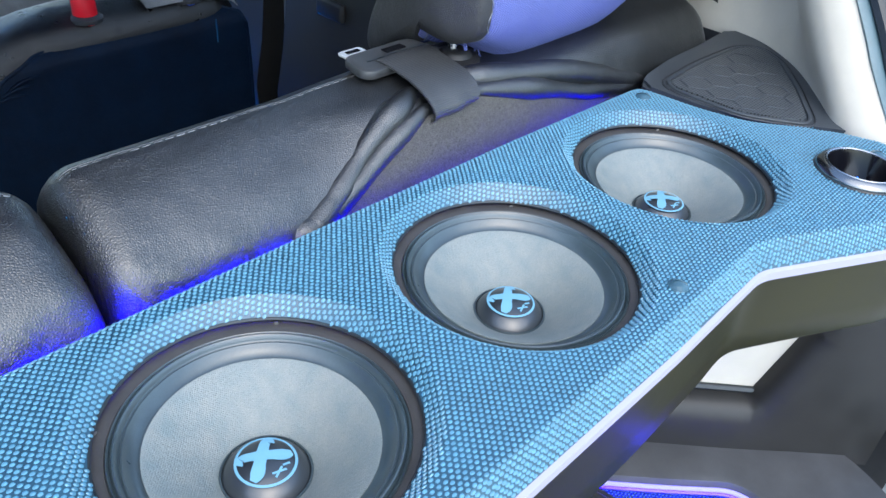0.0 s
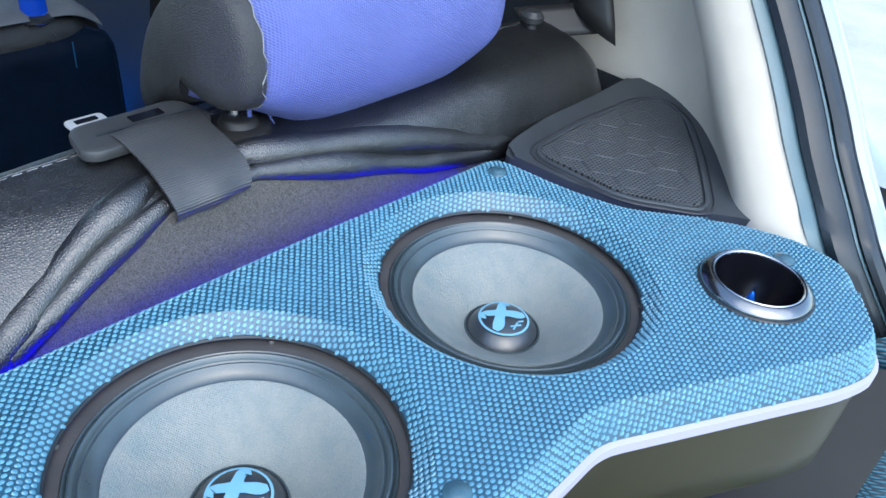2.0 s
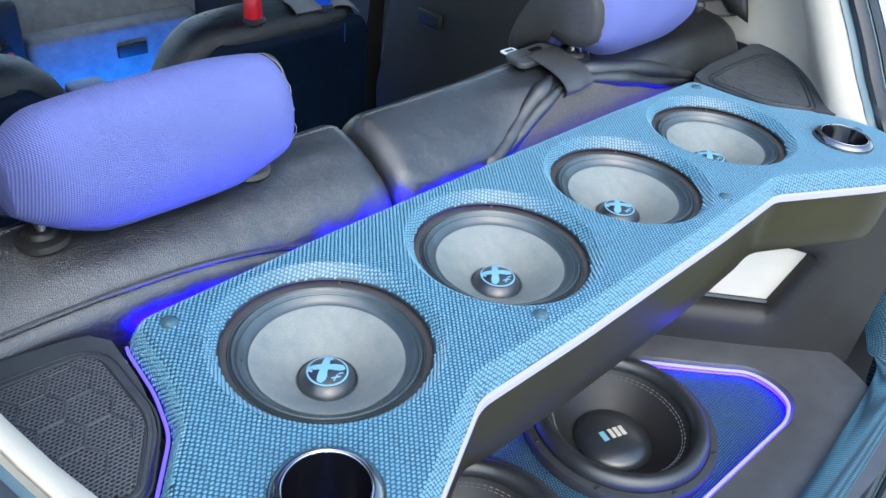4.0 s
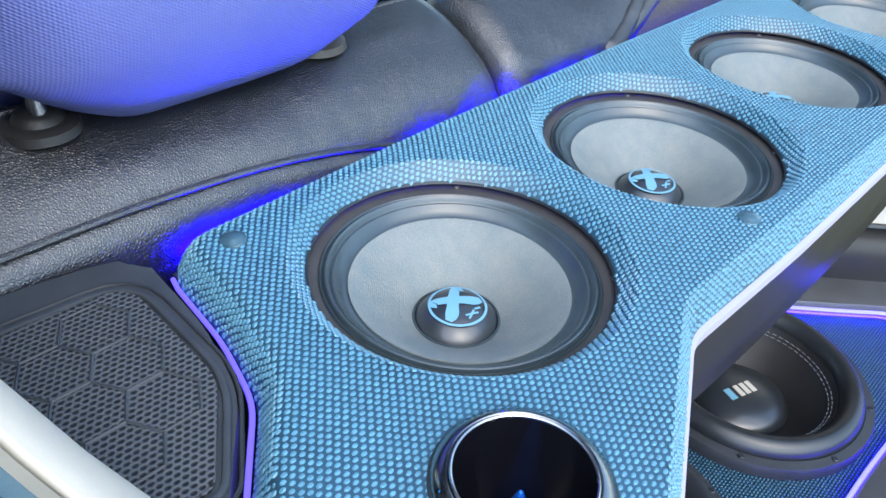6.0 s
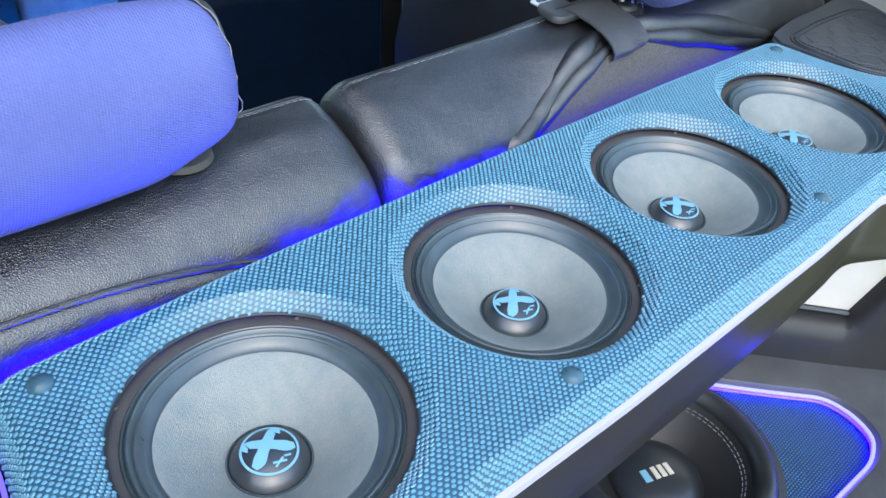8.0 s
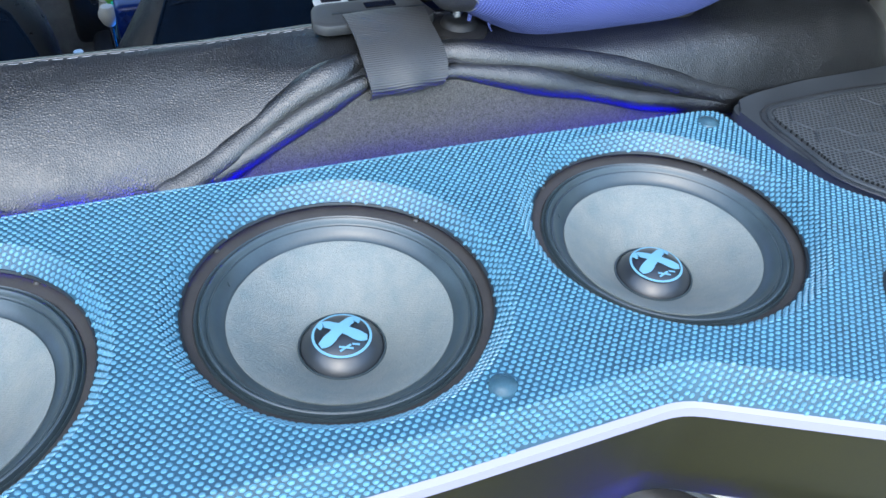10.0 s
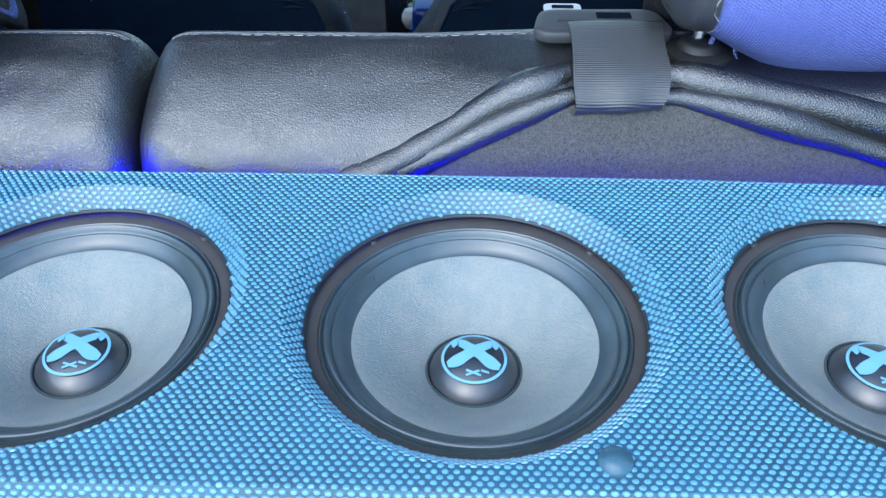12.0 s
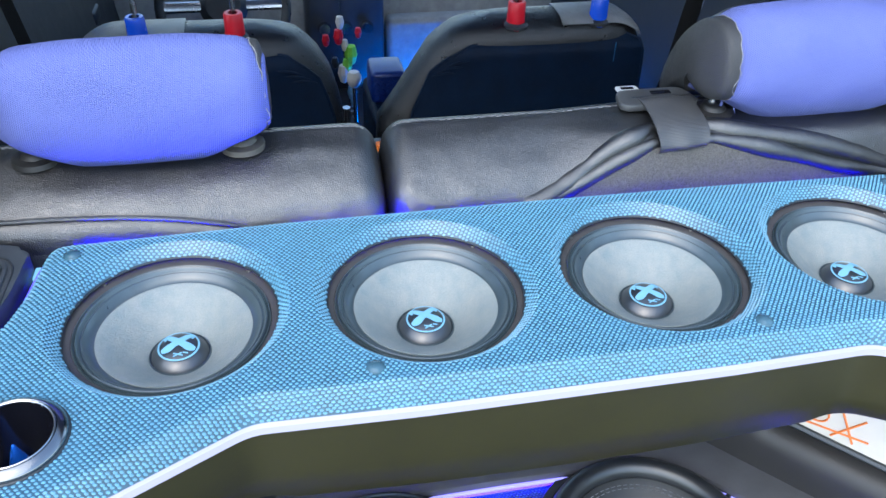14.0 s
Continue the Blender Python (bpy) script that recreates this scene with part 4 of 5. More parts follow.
# ---- boot: subwoofer box, lining ----
def build_subwoofer(x):
    s = thing("subwoofer", "large black subwoofer with fat rubber roll in boot box", "subwoofer", pose(x, -0.068, 0.578), "two subwoofers")
    part("frame", lathe([(0.150, -0.004), (0.1505, 0.006), (0.148, 0.012), (0.1375, 0.0135), (0.1355, 0.012)], 96), PLASTIC, s, "black gasket ring")
    roll = [(0.1215 + 0.0145 * math.cos(t), 0.012 + 0.018 * math.sin(t)) for t in np.linspace(0, math.pi, 15)]
    part("surround", lathe(roll, 96), SUB_RUBBER, s, "fat rubber roll")
    part("cone", lathe([(0.1075, 0.0120), (0.1060, 0.0130), (0.1035, 0.0065), (0.091, -0.009), (0.076, -0.023), (0.063, -0.034), (0.056, -0.039)], 96), LINING, s, "matt black cone")
    cap = part("dust_cap", lathe([(0.0610, -0.0345), (0.0595, -0.0305), (0.052, -0.0252), (0.038, -0.0208), (0.02, -0.0186), (0.0, -0.0180)], 64), CAP, s, "domed black dust cap")
    for i, (u, w, m) in enumerate(((-0.020, 0.010, EMBLEM), (-0.006, 0.007, WHITE_BOARD), (0.004, 0.007, WHITE_BOARD), (0.014, 0.007, WHITE_BOARD))):
        bar = part("mark", box(-w / 2, w / 2, -0.009, 0.009, -0.0005, 0.0008, 0.0003, 1), m, cap, "plain pale mark")
        a = radians(-19)
        bar.matrix_basis = pose(u * math.cos(a), u * math.sin(a), -0.0180 - 1.6 * u * u, 0, 0, -19)
    st = bmesh.new()
    for ring in (0.1015, 0.0985):
        for i in range(72):
            a0, a1 = 2 * math.pi * i / 72, 2 * math.pi * (i + 0.65) / 72
            zz = 0.0048 - (0.1015 - ring) * 1.2
            vs = [st.verts.new((q * math.cos(t), q * math.sin(t), zz + 0.001)) for q, t in ((ring, a0), (ring, a1), (ring - 0.0011, a1), (ring - 0.0011, a0))]
            st.faces.new(vs)
    part("stitching", st, THREAD, s, "pale double stitching", smooth=False)
    for i in range(8):
        a = math.radians(22.5 + 45 * i)
        b = part("screw", lathe([(0.0, 0.0135), (0.003, 0.0135), (0.0038, 0.0128), (0.0038, 0.011)], 12), SEAL, s)
        b.location = (0.1425 * math.cos(a), 0.1425 * math.sin(a), 0.001)
    return s


sub = build_subwoofer(0.165)
copy_thing(sub, pose(-0.165, -0.068, 0.578))
WINDOW = rounded(mirrored([(0.0, 0.057), (0.232, 0.054), (0.300, -0.010), (0.371, -0.088), (0.431, -0.150), (0.434, -0.192), (0.418, -0.230), (0.375, -0.246), (0.12, -0.234)]), 0.035, 0.01)


def build_boot_box():
    b = thing("subwoofer_box", "dark boot enclosure with blue fabric inlay and light strip", "speaker box")
    part("inlay", sheet(outset(WINDOW, 0.001).tolist(), [circle(x, -0.068, 0.140) for x in (-0.165, 0.165)], lambda u, v: (u, v, 0.574)), FABRIC_SHADED, b, "blue woven fabric inlay, shade in its colour", smooth=False)
    n = len(WINDOW)
    deck = [[(*outset(WINDOW, d)[i], z) for d, z in ((0.0, 0.574), (0.001, 0.590), (0.004, 0.5965), (0.012, 0.599), (0.05, 0.603), (0.09, 0.606), (0.14, 0.607))] for i in range(n)]
    part("deck", grid(deck, close_u=True), DECK, b, "satin dark grey deck")
    part("light_strip", tube([(x, y, 0.5885) for x, y in outset(WINDOW, -0.0025)], 0.0027, 8, True), LED_BLUE_SOFT, b, "blue white glowing strip")
    # added glow below the strip, only to cast its blue halo on the fabric
    part("halo_strip", tube([(x, y, 0.5805) for x, y in outset(WINDOW, -0.0015)], 0.0022, 6, True), HALO_GLOW, b, "added hidden strip for the light strip's blue halo")
    part("body", box(-0.56, 0.56, -0.262, 0.13, 0.25, 0.45, 0.01), PLASTIC, b)
    return b


build_boot_box()


def build_lining(side):
    """The boot's side lining: an upright panel set diagonally, with a recessed window."""
    g = thing("boot_side_lining", "dark plastic boot side lining with a recessed opening", "lining", group="boot linings")
    a, b = Vector((0.285, 0.085, 0)), Vector((0.575, -0.235, 0))
    d = (b - a).normalized()
    nrm = Vector((d.y, -d.x, 0))
    if nrm.x > 0:
        nrm = -nrm
    L = (b - a).length

    def at(u, z, out=0.0):
        p = a + d * u + nrm * out
        return (side * p.x, p.y, z)

    hole = [(0.085, 0.677), (0.285, 0.675), (0.322, 0.785), (0.150, 0.815)]
    loops = []
    for grow, out in ((0.060, 0.0), (0.030, 0.0), (0.012, -0.006), (0.004, -0.018), (0.0, -0.040)):
        lp = rounded(hole, 0.007, 0.01)
        lp = outset(lp, grow)
        loops.append([at(u, z, out) for u, z in lp])
    part("recess", grid(list(zip(*loops)), close_u=True), LINING, g, "bevelled recess edge")
    from mathutils.geometry import delaunay_2d_cdt

    outer = [(-0.12, 0.592), (L + 0.02, 0.592), (L + 0.02, 0.93), (-0.12, 0.93)]
    inner = [tuple(q) for q in outset(rounded(hole, 0.007, 0.01), 0.058)]
    vs = [Vector(q) for q in outer + inner]
    es = [(i, (i + 1) % 4) for i in range(4)] + [(4 + i, 4 + (i + 1) % len(inner)) for i in range(len(inner))]
    pv, _, fs, *_ = delaunay_2d_cdt(vs, es, [], 0, 1e-6)
    bm = bmesh.new()
    bv = [bm.verts.new(at(v.x, v.y, -0.0005)) for v in pv]
    cen = np.array([np.mean([(pv[i].x, pv[i].y) for i in f], axis=0) for f in fs])
    keep = ~inside(inner, cen)
    for f, ok in zip(fs, keep):
        if ok:
            bm.faces.new([bv[i] for i in f])
    part("panel", bm, LINING, g, smooth=False)
    board = thing("white_board", "white board with orange marking inside the boot lining", "board", group="white boards")
    lp = [(0.05, 0.650), (0.305, 0.650), (0.36, 0.83), (0.10, 0.85)]
    bm = bmesh.new()
    f0, f1 = [bm.verts.new(at(u, z, -0.030)) for u, z in lp], [bm.verts.new(at(u, z, -0.036)) for u, z in lp]
    bm.faces.new(f0), bm.faces.new(f1[::-1])
    for i in range(4):
        bm.faces.new((f0[i], f0[(i + 1) % 4], f1[(i + 1) % 4], f1[i]))
    part("sheet", bm, WHITE_BOARD, board, smooth=False)
    part("lower_edge", tube([at(0.07, 0.681, -0.028), at(0.31, 0.679, -0.028)], 0.0045, 6), SEAL, board, "black lower edge")
    if side > 0:
        o = [at(0.135 + 0.013 * math.cos(t), 0.716 + 0.013 * math.sin(t), -0.029) for t in np.linspace(0, 2 * math.pi, 25)[:-1]]
        part("mark", tube(o, 0.0014, 6, True), ORANGE, board, "orange ring mark")
        for p, q in (((0.158, 0.690), (0.188, 0.735)), ((0.184, 0.692), (0.160, 0.735)), ((0.120, 0.694), (0.200, 0.704))):
            part("mark", tube([at(*p, -0.029), at(*q, -0.029)], 0.0014, 6), ORANGE, board, "orange stroke")
    return g


for s in (1, -1):
    build_lining(s)


# ---- pillars, jambs, seals, outer body ----
BASE = [(0.582, -0.126), (0.5775, -0.119), (0.5745, -0.107), (0.574, -0.092), (0.578, -0.075), (0.592, -0.055), (0.628, -0.028), (0.677, 0.010), (0.713, 0.046), (0.746, 0.096), (0.757, 0.15), (0.758, 0.26)]
LEVELS = [(0.94, -0.020, -0.020), (0.99, -0.006, -0.006), (1.0, 0.0, 0.0), (1.02, 0.022, 0.018), (1.05, 0.052, 0.036), (1.08, 0.077, 0.050), (1.12, 0.112, 0.066), (1.17, 0.155, 0.078), (1.25, 0.215, 0.080), (1.36, 0.30, 0.05), (1.47, 0.40, -0.02)]


def build_pillar(side):
    rows = []
    for z, dy, dx in LEVELS:
        pts = spline([(x - (0.020 if side < 0 and y < 0.12 else 0.0), y, 0) for x, y in BASE], 46)
        row = []
        for x, y, _ in pts:
            k = 1 - 0.75 * smoothstep(0.60, 0.72, x) * smoothstep(-0.06, 0.05, y)
            row.append((side * (x + dx * k), y + dy * k, z))
        rows.append(row)
    ob = part("pillar_trim", grid(rows), TRIM_WHITE, None)
    sol = ob.modifiers.new("thickness", "SOLIDIFY")
    sol.thickness, sol.offset = 0.004, -side
    tagged(ob, "cream plastic trim of the rear roof pillar", "pillar trim", "pillar trims", "structure")


JAMB = [(0.596, -0.175, 0.940), (0.602, -0.190, 0.90), (0.622, -0.224, 0.80), (0.634, -0.250, 0.70), (0.634, -0.274, 0.640), (0.612, -0.298, 0.600), (0.54, -0.318, 0.588), (0.36, -0.332, 0.584), (0.18, -0.338, 0.583), (0.0, -0.339, 0.583)]


def build_jamb():
    """One fabric-covered roll round the boot opening: down one side, along the sill and up the other."""
    j = thing("boot_jamb", "blue fabric covered jamb and sill of the boot opening", "jamb", kind="structure")
    line = JAMB + [(-x, y, z) for x, y, z in reversed(JAMB[:-1])]
    line = [Vector(p) for p in spline(line, 150)]
    rows = []
    for i, p in enumerate(line):
        ahead = (line[min(i + 1, 149)] - line[max(i - 1, 0)]).normalized()
        rear = Vector((0, -1, 0)) - ahead * ahead.dot(Vector((0, -1, 0)))
        rear.normalize()
        into = ahead.cross(rear)
        rows.append([p + 0.034 * (rear * math.cos(a) - into * math.sin(a)) + rear * 0.012 * math.cos(a) for a in np.linspace(-1.9, 1.9, 16)])
    part("fabric", grid(rows), FABRIC_JAMB, j, "blue woven fabric")
    return j


FRAME_LINE = [(0.560, 0.275, 1.46), (0.620, 0.176, 1.36), (0.650, 0.091, 1.25), (0.648, 0.031, 1.17), (0.636, -0.012, 1.12), (0.620, -0.047, 1.08), (0.606, -0.072, 1.05), (0.588, -0.102, 1.02), (0.572, -0.124, 1.00), (0.578, -0.150, 0.965), (0.598, -0.190, 0.905), (0.626, -0.231, 0.82), (0.648, -0.258, 0.72), (0.654, -0.288, 0.635), (0.620, -0.322, 0.578), (0.42, -0.352, 0.563), (0.2, -0.361, 0.560), (0.0, -0.363, 0.560)]


def jamb_material():
    k = Mat("woven_fabric_jamb", 0.5, spec=0.5)
    sep = k.node("SeparateXYZ", Vector=k.co)
    m = k.node("CombineXYZ", X=k.math("ADD", sep.outputs[0], sep.outputs[1]), Y=sep.outputs[2])
    k.co = m.outputs[0]
    w = weave_pattern(k, 0.0050, 0.0036)
    k.colour(k.mix(w, (0.003, 0.020, 0.036), k.ramp(k.noise(60), [(0.3, (0.030, 0.11, 0.16)), (0.7, (0.045, 0.15, 0.21))])))
    return k.bump(w, 0.5, 0.0012).m


FABRIC_JAMB = jamb_material()


def build_frame(side):
    line = spline(FRAME_LINE, 80)

    def run(profile):
        out = []
        for x, y, z in line:
            k = smoothstep(0.66, 0.56, z)
            ex, ey = 0.5 * (1 - k), -0.83 - 0.1 * k
            nx, ny, nz = -0.83 * (1 - k), -0.5 * (1 - k), k
            out.append([(side * (x + ex * a + nx * h), y + ey * a + ny * h, z + nz * h) for a, h in profile])
        return out

    seal = thing("boot_seal", "black rubber seal round the boot opening", "seal", group="boot seals", kind="structure")
    part("lip", grid(run([(0.013, -0.004), (0.014, 0.004), (0.021, 0.011), (0.033, 0.011), (0.0395, 0.006), (0.040, -0.003)])), SEAL, seal, "rubber lip")
    part("bead", grid(run([(0.039, -0.002), (0.0405, 0.004), (0.0425, 0.0045), (0.044, 0.000)])), STEEL_BLUE, seal, "thin bright bead")
    part("bulb", grid(run([(0.043, -0.002), (0.045, 0.007), (0.051, 0.009), (0.058, 0.005), (0.060, -0.004)])), SEAL, seal)
    body = thing("car_body_side", "pale painted car body with carbon patterned wrap beside boot", "car body", group="car body sides", kind="structure")
    part("inner_flange", grid(run([(-0.002, -0.006), (0.0, 0.001), (0.010, 0.001), (0.0145, -0.003)])), STEEL_BLUE, body, "blue grey metal flange")
    part("outer_flange", grid(run([(0.0585, -0.006), (0.061, 0.002), (0.068, 0.003), (0.074, -0.004), (0.076, -0.03)])), PAINT, body, "painted opening flange")
    rows, far = [], []
    for y in np.linspace(-0.36, 1.9, 40):
        sink = 0.25 * smoothstep(0.02, -0.40, y)
        shift, drop = 0.085 * smoothstep(-0.14, 0.06, y), 0.08 * smoothstep(0.1, 0.5, y)
        rows.append([(side * (x + shift), y, z - sink * q - drop) for x, z, q in ((0.690, 1.035, 1.3), (0.735, 1.045, 1.15), (0.790, 1.035, 1.0), (0.830, 1.00, 0.9))])
        far.append([(side * (x + shift), y, z - sink * q - drop) for x, z, q in ((0.829, 0.997, 0.9), (0.842, 1.000, 0.85), (0.90, 0.985, 0.7), (0.93, 0.93, 0.5), (0.94, 0.75, 0.3), (0.93, 0.4, 0.0), (0.90, 0.1, 0.0))])
    part("carbon_wrap", grid(rows), CARBON, body, "silver grey carbon patterned wrap")
    part("quarter_panel", grid(far), PAINT, body, "pale glossy paint")
    return body


for s in (1, -1):
    build_pillar(s)
    build_frame(s)
build_jamb()


# ---- front of the cabin ----
SEAT_Z = [0.05, 0.45, 0.615, 0.66, 0.73, 0.79, 0.836, 0.853, 0.862]
PANEL_Z = [0.12, 0.50, 0.633, 0.673, 0.745, 0.770, 0.792, 0.808]


def build_front_seat(x, inner, outer, panel_in, panel_out, flip):
    """inner, outer: half widths of the back towards the car's middle and its door, at SEAT_Z; flip: 1 where the door lies at higher x."""
    s = thing("car_seat", "black leather front seat seen from behind", "car seat", pose(x, 0, 0), "front seats")
    zs = list(np.linspace(0.05, 0.78, 18)) + [0.80, 0.818, 0.834, 0.846, 0.856, 0.861, 0.863]

    def settle(z):
        """The padded top sits a little lower than its pattern."""
        return z if z < 0.78 else 0.78 + 0.74 * (z - 0.78)

    rows = []
    for z in zs:
        wi, wo = np.interp(z, SEAT_Z, inner), np.interp(z, SEAT_Z, outer)
        deep = 0.075 * math.sqrt(max(0.0, 1 - max(0.0, (z - 0.79) / 0.074) ** 2.2))
        z = settle(z)
        row = []
        for u in np.linspace(0, 2 * math.pi, 49)[:-1]:
            c, sn = math.cos(u), math.sin(u)
            w = wo if c * flip > 0 else wi
            row.append((w * math.copysign(abs(c) ** 0.5, c), 1.09 - 0.04 * (0.80 - z) + deep * math.copysign(abs(sn) ** 0.7, sn), z))
        rows.append(row)
    part("backrest", grid(rows, close_v=True, cap=True), LEATHER_DARK, s, "black leather backrest with rounded shoulders")
    back = []
    for z in list(np.linspace(0.12, 0.70, 14)) + [0.725, 0.745, 0.760, 0.772, 0.783, 0.792, 0.800, 0.806]:
        wi, wo = np.interp(z, PANEL_Z, panel_in), np.interp(z, PANEL_Z, panel_out)
        row = []
        for u in np.linspace(-1, 1, 25):
            dent = 0.004 * math.exp(-(((abs(u) - 0.9) / 0.05) ** 2)) * abs(noise.noise(Vector((u * 20, z * 30, x))))
            row.append((flip * (-wi + (wi + wo) * (u + 1) / 2), 1.09 - 0.04 * (0.80 - z) - 0.0795 - 0.004 * (1 - abs(u) ** 6) - dent + 0.030 * max(0.0, (z - 0.775) / 0.03) ** 2, z))
        back.append(row)
    part("back_panel", grid(back), LEATHER_PANEL, s, "smooth dark navy back panel")
    rim = [r[0] for r in back] + back[-1][1:-1] + [r[-1] for r in reversed(back)]
    part("seam", tube(rim, 0.003, 6), LEATHER_PANEL, s, "raised seam")
    part("tag", box(flip * 0.135 - 0.0008, flip * 0.135 + 0.0008, 1.004, 1.0065, 0.748, 0.792, 0), BLUE_GLOW_AND_TAG, s, "thin blue label edge", smooth=False)
    for k in range(3):
        fold = spline([(-flip * (panel_in[4] - 0.004 - 0.012 * k), 1.005, 0.735 + 0.008 * k), (-flip * (panel_in[4] - 0.030 - 0.014 * k), 1.003, 0.742 + 0.011 * k), (-flip * (panel_in[4] - 0.058 - 0.014 * k), 1.005, 0.740 + 0.013 * k)], 10)
        part("fold", tube(fold, [0.0008 + 0.0022 * math.sin(math.pi * q / 9) for q in range(10)], 6), LEATHER_PANEL, s, "gathered leather fold")
    # pale leather on the left seat; on the right a highlight painted as leather
    band = []
    for u in np.linspace(0, 1, 16):
        wx = 0.012 + u * (np.interp(0.80, SEAT_Z, outer) - 0.02)
        sag = 0.030 * max(0.0, (u - 0.62) / 0.38) ** 2.2
        band.append([(flip * wx, y, settle(z) + 0.0012 - sag) for y, z in ((1.0265, 0.845), (1.034, 0.852), (1.050, 0.861), (1.09, 0.8655), (1.13, 0.860), (1.15, 0.85))])
    part("top_band", grid(band), PALE_LEATHER_SHEEN, s, "pale leather patch round the outer post, painted sheen on the right seat")
    part("cushion", box(-0.25, 0.25, 1.12, 1.62, 0.02, 0.22, 0.06, 4), LEATHER_DARK, s, "seat cushion")
    h = thing("front_headrest", "black front headrest on red and blue sleeved posts", "headrest", pose(x, 0, 0), "front headrests")
    pad = []
    for u in [0.14 * math.sin(t) for t in np.linspace(-math.pi / 2, math.pi / 2, 17)]:
        kk = max(0.25, (1 - (abs(u) / 0.14) ** 3.5)) ** 0.5
        pad.append([(u, 1.10 + 0.055 * kk * math.cos(t), 0.990 + 0.085 * kk * math.copysign(abs(math.sin(t)) ** 0.7, math.sin(t))) for t in np.linspace(0, 2 * math.pi, 25)[:-1]])
    part("pad", grid(pad, close_v=True, cap=True), LEATHER_DARK, h)
    for q, mat, lab in ((-0.088, RED_SLEEVE, "red sleeve"), (0.101, BLUE_SLEEVE, "blue sleeve")):
        qx = q * flip
        part("post", tube([(qx, 1.048, 0.80), (qx, 1.07, 0.95)], 0.006, 10), STEEL, h)
        b = part("sleeve", lathe([(0.012, 0.0), (0.0195, 0.0), (0.0205, 0.004), (0.019, 0.058), (0.017, 0.061), (0.010, 0.061)], 24), mat, h, lab)
        b.location = (qx, 1.048, 0.818)
        c = part("collar", lathe([(0.0, 0.006), (0.022, 0.005), (0.028, 0.0), (0.028, -0.006)], 24), PLASTIC, h)
        c.location = (qx, 1.048, 0.829)
    return s


build_front_seat(0.365, (0.36, 0.40, 0.39, 0.352, 0.308, 0.268, 0.222, 0.18, 0.135), (0.22, 0.225, 0.226, 0.225, 0.222, 0.212, 0.19, 0.165, 0.13), (0.29, 0.32, 0.329, 0.313, 0.283, 0.252, 0.197, 0.10), (0.2, 0.205, 0.206, 0.206, 0.205, 0.204, 0.196, 0.15), 1)
build_front_seat(-0.405, (0.28, 0.30, 0.302, 0.30, 0.283, 0.25, 0.215, 0.18, 0.13), (0.24, 0.25, 0.25, 0.25, 0.248, 0.235, 0.205, 0.185, 0.15), (0.26, 0.275, 0.281, 0.275, 0.25, 0.223, 0.189, 0.10), (0.22, 0.23, 0.23, 0.23, 0.23, 0.22, 0.19, 0.12), -1)


